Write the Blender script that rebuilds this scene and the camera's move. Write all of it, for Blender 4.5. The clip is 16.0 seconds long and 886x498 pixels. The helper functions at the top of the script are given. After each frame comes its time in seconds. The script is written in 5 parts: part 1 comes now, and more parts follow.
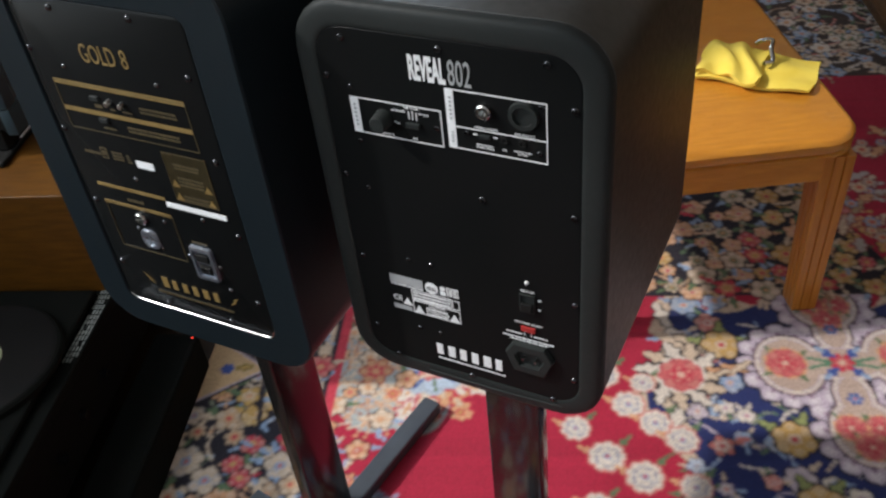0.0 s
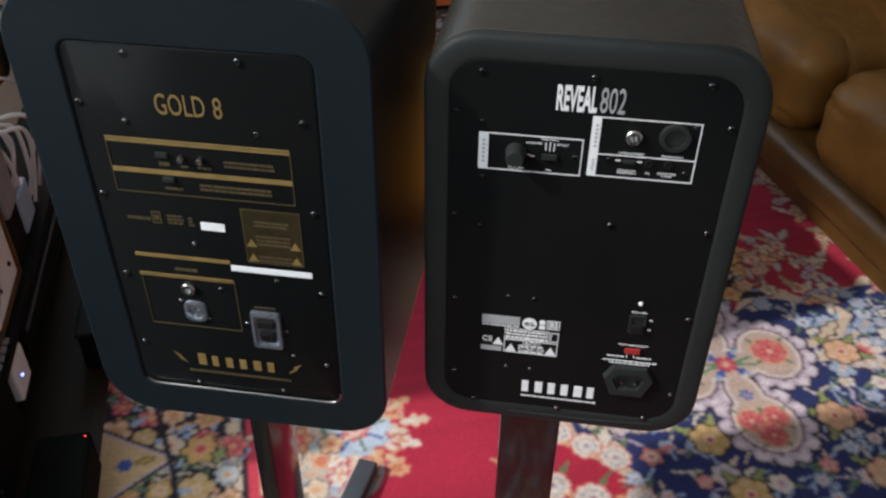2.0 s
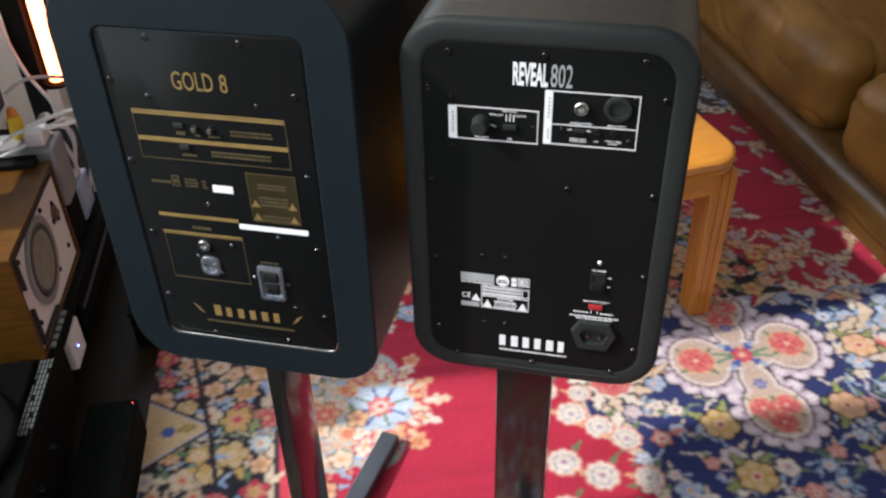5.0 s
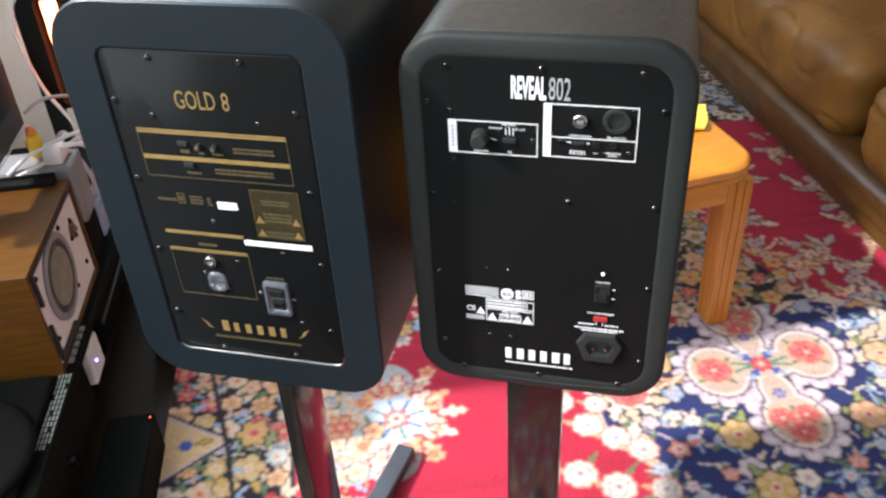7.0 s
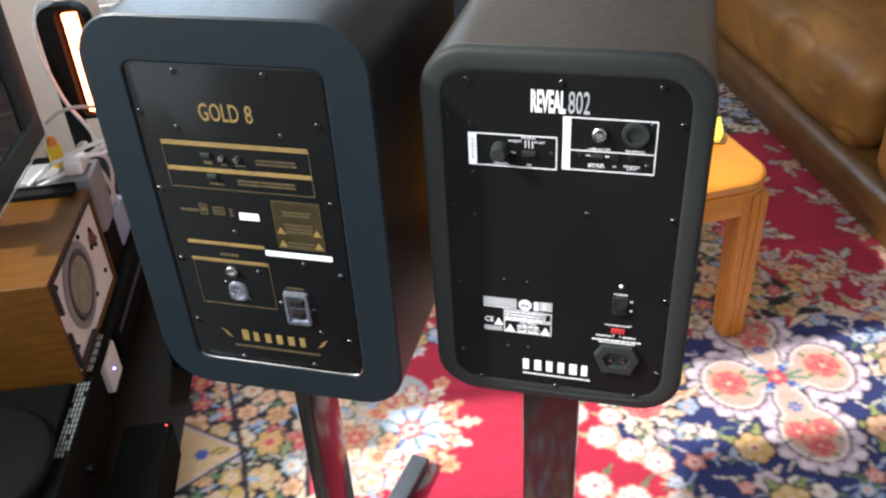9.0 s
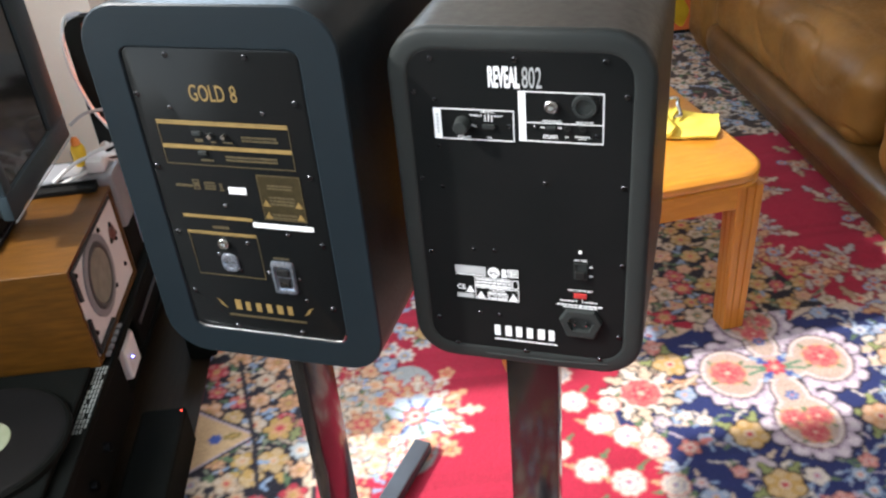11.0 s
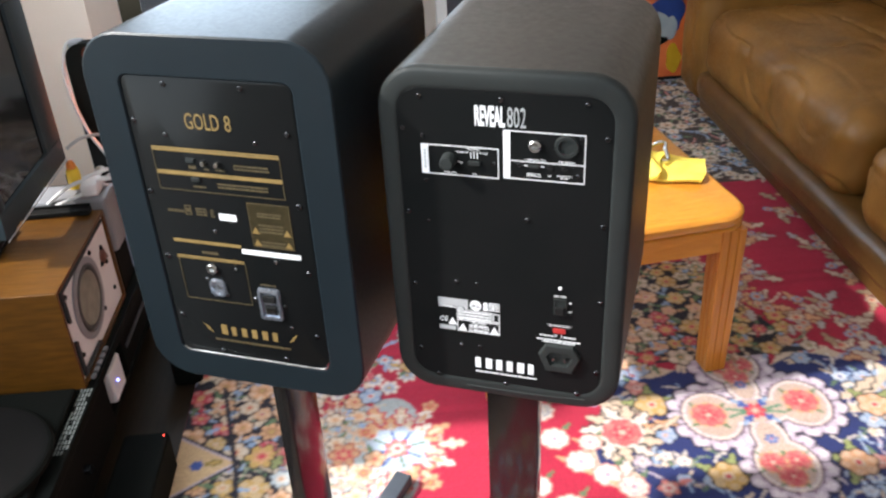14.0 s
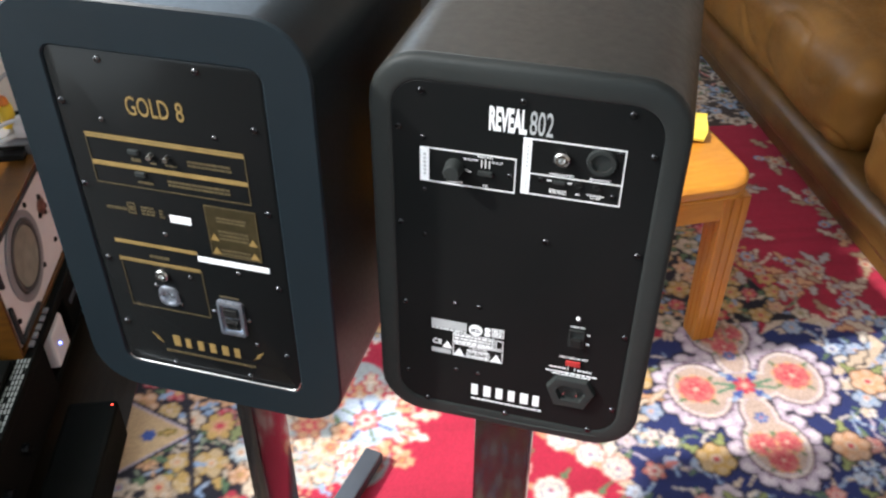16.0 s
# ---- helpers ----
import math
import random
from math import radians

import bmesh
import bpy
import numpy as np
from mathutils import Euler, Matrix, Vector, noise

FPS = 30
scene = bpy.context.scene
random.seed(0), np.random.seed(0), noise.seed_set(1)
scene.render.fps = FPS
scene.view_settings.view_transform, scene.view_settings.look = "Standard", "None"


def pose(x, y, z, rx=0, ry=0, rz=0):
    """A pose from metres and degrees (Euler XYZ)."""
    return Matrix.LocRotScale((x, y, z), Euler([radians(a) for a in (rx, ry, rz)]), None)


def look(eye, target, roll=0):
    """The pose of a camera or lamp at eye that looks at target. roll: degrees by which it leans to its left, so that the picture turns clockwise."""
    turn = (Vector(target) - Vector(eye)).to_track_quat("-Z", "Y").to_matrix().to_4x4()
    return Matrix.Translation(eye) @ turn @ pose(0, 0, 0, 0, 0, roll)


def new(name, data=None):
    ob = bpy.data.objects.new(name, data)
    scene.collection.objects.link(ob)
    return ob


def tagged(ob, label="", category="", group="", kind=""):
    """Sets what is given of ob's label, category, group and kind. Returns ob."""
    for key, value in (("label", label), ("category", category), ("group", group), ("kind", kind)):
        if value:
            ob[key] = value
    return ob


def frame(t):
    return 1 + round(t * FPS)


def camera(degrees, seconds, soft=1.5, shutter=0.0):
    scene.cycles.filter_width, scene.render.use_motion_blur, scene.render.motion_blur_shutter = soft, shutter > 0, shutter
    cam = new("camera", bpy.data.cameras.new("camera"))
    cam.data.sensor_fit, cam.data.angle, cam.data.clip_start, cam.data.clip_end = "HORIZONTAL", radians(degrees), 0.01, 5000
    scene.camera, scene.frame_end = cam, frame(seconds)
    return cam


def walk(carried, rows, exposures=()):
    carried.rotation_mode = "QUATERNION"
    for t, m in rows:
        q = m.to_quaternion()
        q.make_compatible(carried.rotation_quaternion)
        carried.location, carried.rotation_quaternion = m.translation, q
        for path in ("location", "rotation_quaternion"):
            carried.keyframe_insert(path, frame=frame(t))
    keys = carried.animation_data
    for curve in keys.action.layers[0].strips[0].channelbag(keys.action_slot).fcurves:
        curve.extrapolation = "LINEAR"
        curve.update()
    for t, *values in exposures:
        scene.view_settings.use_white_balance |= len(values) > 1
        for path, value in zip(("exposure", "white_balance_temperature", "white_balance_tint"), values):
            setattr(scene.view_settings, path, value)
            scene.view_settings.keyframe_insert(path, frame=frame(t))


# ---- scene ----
cam = camera(54.0, 16.0, soft=2.4)
PATH = [
    (0, (0.271, -0.5, 1.237), (-0.496, 0.839, -0.035), -6.6),
    (0.5, (0.1, -0.558, 1.235), (-0.411, 0.925, -0.005), -2.4),
    (1, (0.008, -0.576, 1.235), (-0.314, 0.987, 0.03), -1.0),
    (1.5, (-0.019, -0.592, 1.228), (-0.283, 0.989, 0.031), 0.2),
    (2, (-0.027, -0.591, 1.226), (-0.253, 1.001, 0.037), 0.7),
    (2.5, (-0.038, -0.584, 1.223), (-0.244, 1.016, 0.041), 1.0),
    (3, (-0.025, -0.593, 1.231), (-0.23, 1.0, 0.04), 0.8),
    (3.5, (0.036, -0.655, 1.247), (-0.226, 0.939, 0.066), 0.4),
    (4, (0.058, -0.678, 1.242), (-0.268, 0.904, 0.063), -0.3),
    (6.5, (0.082, -0.683, 1.247), (-0.325, 0.908, 0.106), -2.6),
    (7, (0.088, -0.677, 1.247), (-0.341, 0.907, 0.104), -3.4),
    (7.5, (0.089, -0.673, 1.249), (-0.357, 0.912, 0.113), -3.9),
    (8, (0.081, -0.674, 1.248), (-0.377, 0.915, 0.123), -3.7),
    (8.5, (0.08, -0.676, 1.248), (-0.386, 0.907, 0.117), -3.9),
    (9, (0.083, -0.684, 1.252), (-0.375, 0.907, 0.131), -3.6),
    (9.5, (0.093, -0.703, 1.255), (-0.389, 0.896, 0.155), -3.8),
    (10, (0.131, -0.726, 1.249), (-0.401, 0.868, 0.164), -5.0),
    (10.2, (0.148, -0.736, 1.243), (-0.386, 0.858, 0.158), -5.5),
    (12.5, (0.173, -0.756, 1.243), (-0.379, 0.852, 0.189), -4.3),
    (13, (0.176, -0.77, 1.251), (-0.349, 0.861, 0.221), -3.1),
    (13.5, (0.182, -0.769, 1.25), (-0.336, 0.88, 0.243), -2.8),
    (14, (0.18, -0.763, 1.251), (-0.349, 0.877, 0.237), -3.0),
    (14.5, (0.132, -0.708, 1.246), (-0.387, 0.905, 0.183), -2.5),
    (15, (0.081, -0.642, 1.245), (-0.359, 0.946, 0.111), -0.7),
    (15.5, (0.048, -0.605, 1.241), (-0.349, 0.96, 0.06), 0.3),
    (16, (0.094, -0.594, 1.258), (-0.318, 0.955, 0.062), 0.3),
]
EXPOSURES = [(0.0, -0.55), (1.0, -0.55), (3.0, -0.48), (4.2, -0.35), (6.3, 0.64), (9.0, 0.72), (14.5, 0.70), (16.0, 0.55)]
walk(cam, [(t, look(eye, target, roll)) for t, eye, target, roll in PATH], EXPOSURES)

# ---- world, sun, window light and near fill ----
ROOM_TURN = 21.0
ROOM = pose(0, 0, 0, 0, 0, ROOM_TURN)
U = Vector((math.cos(radians(ROOM_TURN)), math.sin(radians(ROOM_TURN)), 0))
V = Vector((-math.sin(radians(ROOM_TURN)), math.cos(radians(ROOM_TURN)), 0))
SUN_DOWN, SUN_DRIFT = 42.0, -1.0

world = bpy.data.worlds.new("daylight")
scene.world = world
world.use_nodes = True
sky = world.node_tree.nodes.new("ShaderNodeTexSky")
sky.sky_type, sky.sun_disc = "NISHITA", False
sky.sun_elevation = radians(SUN_DOWN)
way = (U * math.cos(radians(SUN_DRIFT)) - V * math.sin(radians(SUN_DRIFT))) * math.cos(radians(SUN_DOWN)) - Vector((0, 0, math.sin(radians(SUN_DOWN))))
sky.sun_rotation = math.atan2(-way.x, -way.y)
back = world.node_tree.nodes["Background"]
back.inputs["Strength"].default_value = 0.12
world.node_tree.links.new(sky.outputs[0], back.inputs["Color"])

sun = new("sun", bpy.data.lights.new("sun", "SUN"))
sun.data.energy, sun.data.angle, sun.data.color = 4.8, radians(2.2), (1.0, 0.96, 0.93)
sun.matrix_world = look((0, 0, 5), Vector((0, 0, 5)) + way)

panel_light = new("window_daylight", bpy.data.lights.new("window_daylight", "AREA"))
panel_light.data.shape, panel_light.data.size, panel_light.data.size_y = "RECTANGLE", 1.9, 1.40
panel_light.data.energy, panel_light.data.color = 46.0, (0.82, 0.92, 1.0)
panel_light.matrix_world = look(U * -1.44 + V * -0.33 + Vector((0, 0, 1.62)), U * 0.5 + V * -0.06 + Vector((0, 0, 0.9)))

# Unseen fill from the camera's side, added to brighten surfaces that face it.
near_fill = new("near_fill_light", bpy.data.lights.new("near_fill_light", "AREA"))
near_fill.data.shape, near_fill.data.size, near_fill.data.size_y = "RECTANGLE", 1.7, 1.3
near_fill.data.energy, near_fill.data.color = 10.0, (0.88, 0.94, 1.0)
far_light = new("far_window_daylight", bpy.data.lights.new("far_window_daylight", "AREA"))
far_light.data.shape, far_light.data.size, far_light.data.size_y = "RECTANGLE", 0.95, 1.9
far_light.data.energy, far_light.data.color = 30.0, (0.68, 0.83, 1.0)
far_light.matrix_world = look(U * -0.80 + V * 3.06 + Vector((0, 0, 1.15)), U * -0.80 + Vector((0, 0, 1.15)))
near_fill.matrix_world = look(U * 0.3 + V * -2.66 + Vector((0, 0, 1.55)), U * 0.3 + Vector((0, 0, 1.2)))


# ---- materials ----
def material(name, colour, rough=0.5, metal=0.0, other=None, scale=20.0, bump=0.0, fine=0.0, spread=0.5, coat=0.0, wear=0.0, stretch=(1, 1, 1), gloss=0.5):
    """A surface with two scales of variation: broad blotches between two colours and a fine grain, both in metres."""
    m = bpy.data.materials.new(name)
    m.use_nodes = True
    t = m.node_tree
    p = t.nodes["Principled BSDF"]
    p.inputs["Metallic"].default_value = metal
    p.inputs["Coat Weight"].default_value = coat
    p.inputs["Specular IOR Level"].default_value = gloss
    co = t.nodes.new("ShaderNodeTexCoord")
    mp = t.nodes.new("ShaderNodeMapping")
    mp.inputs["Scale"].default_value = stretch
    t.links.new(co.outputs["Object"], mp.inputs[0])
    broad = t.nodes.new("ShaderNodeTexNoise")
    broad.inputs["Scale"].default_value, broad.inputs["Detail"].default_value = scale, 5
    t.links.new(mp.outputs[0], broad.inputs["Vector"])
    grain = t.nodes.new("ShaderNodeTexNoise")
    grain.inputs["Scale"].default_value, grain.inputs["Detail"].default_value = scale * 14, 3
    t.links.new(mp.outputs[0], grain.inputs["Vector"])
    ramp = t.nodes.new("ShaderNodeMapRange")
    ramp.inputs["From Min"].default_value, ramp.inputs["From Max"].default_value = 0.5 - spread / 2, 0.5 + spread / 2
    t.links.new(broad.outputs["Fac"], ramp.inputs["Value"])
    mix = t.nodes.new("ShaderNodeMix")
    mix.data_type = "RGBA"
    mix.inputs[6].default_value = (*colour, 1)
    mix.inputs[7].default_value = (*(other or [c * 0.8 for c in colour]), 1)
    t.links.new(ramp.outputs[0], mix.inputs[0])
    t.links.new(mix.outputs[2], p.inputs["Base Color"])
    rr = t.nodes.new("ShaderNodeMapRange")
    rr.inputs["To Min"].default_value, rr.inputs["To Max"].default_value = max(rough - 0.08 - wear, 0.03), min(rough + 0.08 + wear, 1)
    t.links.new(grain.outputs["Fac"], rr.inputs["Value"])
    t.links.new(rr.outputs[0], p.inputs["Roughness"])
    if bump or fine:
        b1 = t.nodes.new("ShaderNodeBump")
        b1.inputs["Strength"].default_value, b1.inputs["Distance"].default_value = 1.0, bump
        t.links.new(broad.outputs["Fac"], b1.inputs["Height"])
        b2 = t.nodes.new("ShaderNodeBump")
        b2.inputs["Strength"].default_value, b2.inputs["Distance"].default_value = 1.0, fine
        t.links.new(grain.outputs["Fac"], b2.inputs["Height"])
        t.links.new(b1.outputs[0], b2.inputs["Normal"])
        t.links.new(b2.outputs[0], p.inputs["Normal"])
    return m


def glow(name, colour, strength):
    m = bpy.data.materials.new(name)
    m.use_nodes = True
    p = m.node_tree.nodes["Principled BSDF"]
    p.inputs["Base Color"].default_value = (*colour, 1)
    p.inputs["Emission Color"].default_value = (*colour, 1)
    p.inputs["Emission Strength"].default_value = strength
    return m


def wood(name, light, dark, rough, along=(1, 12, 12), coat=0.0, gloss=0.5):
    m = material(name, light, rough, 0, dark, 9.0, 0.0004, 0.0002, 0.55, coat, 0.05, along, gloss)
    return m


SLATE = material("slate_paint", (0.0090, 0.0138, 0.0168), 0.36, 0, (0.0076, 0.0116, 0.0143), 14, 0.0, 0.0, 0.6, wear=0.0, gloss=0.17)
VINYL = material("black_vinyl", (0.024, 0.023, 0.019), 0.44, 0, (0.018, 0.017, 0.014), 9, 0.0, 0.00007, 0.6, wear=0.03)
PANEL = material("gloss_black_panel", (0.006, 0.007, 0.007), 0.20, 0, (0.008, 0.008, 0.008), 12, 0.0, 0.0, 0.6, wear=0.02, gloss=0.055)
PLATE = material("satin_black_plate", (0.005, 0.006, 0.006), 0.38, 0, (0.008, 0.008, 0.008), 10, 0.0, 0.00003, 0.6, wear=0.05, gloss=0.07)
MOULD = material("moulded_black_plastic", (0.019, 0.022, 0.021), 0.56, 0, (0.015, 0.017, 0.016), 11, 0.0, 0.0001, 0.6, wear=0.05, gloss=0.18)
RUBBER = material("black_rubber", (0.008, 0.008, 0.008), 0.6, 0, (0.011, 0.011, 0.010), 30, 0.0, 0.0001, gloss=0.12)
SOCKET = material("nickel_socket_shell", (0.42, 0.46, 0.52), 0.28, 0.85, (0.32, 0.35, 0.40), 60)
HOUSING = material("dark_housing", (0.036, 0.052, 0.058), 0.5, 0, (0.029, 0.043, 0.049), 12, 0.0, 0.0001, gloss=0.15)
BLACKCASE = material("black_case_enamel", (0.005, 0.006, 0.005), 0.60, 0, (0.007, 0.007, 0.006), 14, 0.0, 0.0001, gloss=0.035)
DISC = material("black_disc_vinyl", (0.005, 0.005, 0.005), 0.35, 0, (0.007, 0.007, 0.007), 14, 0.0, 0.0, gloss=0.15)
STEEL = material("bright_steel", (0.55, 0.55, 0.53), 0.25, 1.0, (0.40, 0.40, 0.39), 60)
DARKSTEEL = material("dark_screw_steel", (0.09, 0.095, 0.10), 0.25, 1.0, (0.06, 0.06, 0.065), 80)
FAINT = material("faint_grey_print", (0.26, 0.27, 0.25), 0.6, 0, (0.17, 0.18, 0.16), 90)
PLATEGOLD = material("dark_gold_ground", (0.032, 0.024, 0.010), 0.45, 0.0, (0.020, 0.015, 0.006), 120, spread=0.3, gloss=0.2)
SCREW = material("black_oxide_screw", (0.20, 0.205, 0.21), 0.22, 1.0, (0.10, 0.10, 0.105), 300, spread=0.3)
GOLD = material("gold_print", (0.27, 0.180, 0.062), 0.42, 0.2, (0.20, 0.130, 0.042), 60)
DIMGOLD = material("dim_gold_print", (0.075, 0.055, 0.022), 0.5, 0.0, (0.050, 0.037, 0.015), 120, spread=0.3)
WHITE = material("white_print", (0.78, 0.79, 0.79), 0.5, 0, (0.70, 0.71, 0.71), 60)
GREYPRINT = material("grey_print", (0.36, 0.37, 0.37), 0.55, 0, (0.28, 0.29, 0.29), 90)
RED = material("red_plastic", (0.36, 0.03, 0.025), 0.4, 0, (0.30, 0.02, 0.02), 60)
GLOSS = material("gloss_black_lacquer", (0.010, 0.009, 0.009), 0.18, 0, (0.013, 0.012, 0.011), 8, 0.0, 0.00003, coat=0.15)
GLASSY = material("screen_glass", (0.010, 0.012, 0.013), 0.06, 0, (0.012, 0.013, 0.014), 8, gloss=0.6)
GREYMETAL = material("grey_blue_metal", (0.10, 0.115, 0.135), 0.38, 0.6, (0.08, 0.09, 0.105), 20)
OAK = wood("honey_oak", (0.66, 0.275, 0.030), (0.50, 0.185, 0.018), 0.30, (2, 14, 14), 0.35)
OAKLEG = wood("honey_oak_upright", (0.58, 0.23, 0.028), (0.44, 0.15, 0.016), 0.36, (14, 14, 1.6), 0.3)
TEAK = wood("teak_veneer", (0.115, 0.046, 0.005), (0.055, 0.021, 0.003), 0.42, (2, 14, 14), 0.0, 0.25)
DARKWOOD = wood("dark_floorboard", (0.034, 0.022, 0.012), (0.018, 0.012, 0.007), 0.48, (14, 1.2, 14), 0.0, 0.25)
LEATHER = material("brown_leather", (0.245, 0.112, 0.022), 0.46, 0, (0.110, 0.047, 0.008), 6.0, 0.0042, 0.0007, 0.50, coat=0.0, wear=0.14, gloss=0.3)
DARKLEATHER = material("dark_brown_leather", (0.135, 0.066, 0.016), 0.36, 0, (0.055, 0.025, 0.006), 8, 0.002, 0.0006, 0.5, wear=0.12, gloss=0.4)
CREAM = material("cream_plaster", (0.88, 0.775, 0.68), 0.85, 0, (0.79, 0.67, 0.57), 3, 0.0, 0.0006)
PAINT = material("white_paint", (0.80, 0.79, 0.77), 0.5, 0, (0.76, 0.75, 0.73), 4, 0.0, 0.0002)
BAFFLE = material("pale_grey_baffle", (0.74, 0.72, 0.72), 0.6, 0, (0.64, 0.62, 0.62), 16, 0.0, 0.0002)
CONE = material("grey_paper_cone", (0.25, 0.235, 0.185), 0.75, 0, (0.17, 0.16, 0.125), 40, 0.0, 0.0003)
TWEETER = material("red_brown_tweeter", (0.16, 0.050, 0.030), 0.45, 0, (0.11, 0.035, 0.022), 60)
SURROUND = material("grey_rubber_surround", (0.055, 0.053, 0.050), 0.6, 0, (0.038, 0.037, 0.035), 40)
FOAM = material("black_foam", (0.020, 0.019, 0.018), 0.9, 0, (0.030, 0.028, 0.027), 40, 0.0, 0.0006)
GREYPLASTIC = material("grey_plastic", (0.24, 0.24, 0.25), 0.5, 0, (0.20, 0.20, 0.21), 20)
WHITEPLASTIC = material("white_plastic", (0.78, 0.77, 0.76), 0.4, 0, (0.70, 0.69, 0.68), 20)
YELLOW = material("yellow_cloth", (0.85, 0.66, 0.11), 0.85, 0, (0.78, 0.57, 0.06), 26, 0.0012, 0.0006)
GLOWTINTED = material("glow_tinted_plastic", (0.75, 0.22, 0.03), 0.4, 0, (0.66, 0.17, 0.02), 30)
YELLOWPLASTIC = material("yellow_plastic", (0.80, 0.52, 0.03), 0.4, 0, (0.72, 0.45, 0.02), 30)
GREYCABLE = material("grey_cable", (0.42, 0.41, 0.40), 0.5, 0, (0.36, 0.35, 0.34), 40)
PALEBLUE = material("pale_blue_plastic", (0.30, 0.38, 0.52), 0.5, 0, (0.26, 0.33, 0.46), 30)
ORANGE = material("orange_oil_paint", (0.62, 0.15, 0.03), 0.55, 0, (0.50, 0.09, 0.02), 9, 0.0006, 0.0003)
BLUE = material("blue_oil_paint", (0.025, 0.08, 0.36), 0.55, 0, (0.02, 0.05, 0.22), 14, 0.0006, 0.0003)
PALE = material("pale_oil_paint", (0.62, 0.66, 0.66), 0.55, 0, (0.40, 0.48, 0.52), 18, 0.0006, 0.0003)
TEAL = material("teal_oil_paint", (0.05, 0.26, 0.30), 0.55, 0, (0.03, 0.17, 0.20), 18, 0.0006, 0.0003)
LABELGREEN = material("record_label_paper", (0.30, 0.31, 0.20), 0.7, 0, (0.24, 0.26, 0.15), 40)
EMBER = glow("glowing_element", (1.0, 0.21, 0.085), 13.0)
BLUELED = glow("blue_led", (0.12, 0.16, 1.0), 14.0)
REDLED = glow("red_led", (1.0, 0.05, 0.03), 8.0)


# ---- mesh helpers ----
def part(name, bm, mat, parent=None, label="", smooth=False, at=None):
    me = bpy.data.meshes.new(name)
    bmesh.ops.recalc_face_normals(bm, faces=bm.faces[:])
    bm.to_mesh(me)
    bm.free()
    me.materials.append(mat)
    if smooth:
        me.polygons.foreach_set("use_smooth", [True] * len(me.polygons))
        me.set_sharp_from_angle(angle=radians(35))
    ob = new(name, me)
    if parent:
        ob.parent = parent
    if at:
        ob.matrix_basis = at
    if label:
        tagged(ob, label)
    return ob


def same(name, other, m, parent):
    """Another object on the mesh of other, at pose m."""
    ob = new(name, other.data)
    ob.parent = parent
    ob.matrix_basis = m
    return ob


def thing(name, label, category, m=None, group="", kind=""):
    ob = new(name)
    ob.empty_display_size = 0.05
    ob.matrix_basis = m if m else Matrix()
    return tagged(ob, label, category, group, kind)


def box(x0, x1, y0, y1, z0, z1, bevel=0.0, seg=2, bm=None):
    made = bm or bmesh.new()
    piece = bmesh.new() if bm else made
    bmesh.ops.create_cube(piece, size=1)
    bmesh.ops.transform(piece, matrix=Matrix.LocRotScale(((x0 + x1) / 2, (y0 + y1) / 2, (z0 + z1) / 2), None, (x1 - x0, y1 - y0, z1 - z0)), verts=piece.verts[:])
    if bevel:
        bmesh.ops.bevel(piece, geom=piece.edges[:], offset=bevel, segments=seg, affect="EDGES", profile=0.5)
    if bm:
        join(bm, piece)
    return made


def join(bm, piece, m=None):
    if m:
        bmesh.ops.transform(piece, matrix=m, verts=piece.verts[:])
    tmp = bpy.data.meshes.new("joined")
    piece.to_mesh(tmp)
    piece.free()
    bm.from_mesh(tmp)
    bpy.data.meshes.remove(tmp)
    return bm


def turned(profile, seg=24, m=None):
    """A solid of revolution about z from (radius, height) pairs."""
    bm = bmesh.new()
    rings = []
    for r, z in profile:
        if r < 1e-6:
            rings.append([bm.verts.new((0, 0, z))])
        else:
            rings.append([bm.verts.new((r * math.cos(2 * math.pi * i / seg), r * math.sin(2 * math.pi * i / seg), z)) for i in range(seg)])
    for a, b in zip(rings, rings[1:]):
        for i in range(seg):
            j = (i + 1) % seg
            if len(a) == 1 and len(b) == 1:
                continue
            if len(a) == 1:
                bm.faces.new((a[0], b[i], b[j]))
            elif len(b) == 1:
                bm.faces.new((a[i], a[j], b[0]))
            else:
                bm.faces.new((a[i], a[j], b[j], b[i]))
    for ring in (rings[0], rings[-1]):
        if len(ring) > 1:
            bm.faces.new(ring)
    if m:
        bmesh.ops.transform(bm, matrix=m, verts=bm.verts[:])
    return bm


def outline(cx, cz, w, h, r, n=6):
    """A rounded rectangle in x and z."""
    pts = []
    for k, (sx, sz) in enumerate(((1, 1), (-1, 1), (-1, -1), (1, -1))):
        for i in range(n + 1):
            a = math.pi / 2 * (k + i / n)
            pts.append((cx + sx * (w / 2 - r) + r * math.cos(a), cz + sz * (h / 2 - r) + r * math.sin(a)))
    return pts


def loft(loops):
    """A closed skin over (y, outline) loops with the same number of points; both ends are capped."""
    bm = bmesh.new()
    rings = [[bm.verts.new((x, y, z)) for x, z in pts] for y, pts in loops]
    for a, b in zip(rings, rings[1:]):
        for i in range(len(a)):
            j = (i + 1) % len(a)
            bm.faces.new((a[i], a[j], b[j], b[i]))
    bm.faces.new(rings[0])
    bm.faces.new(rings[-1])
    return bm


def prism(pts, y, depth=0.0004):
    """A flat plate with the given outline in x and z, its front face at y."""
    return loft([(y + depth, pts), (y, pts)])


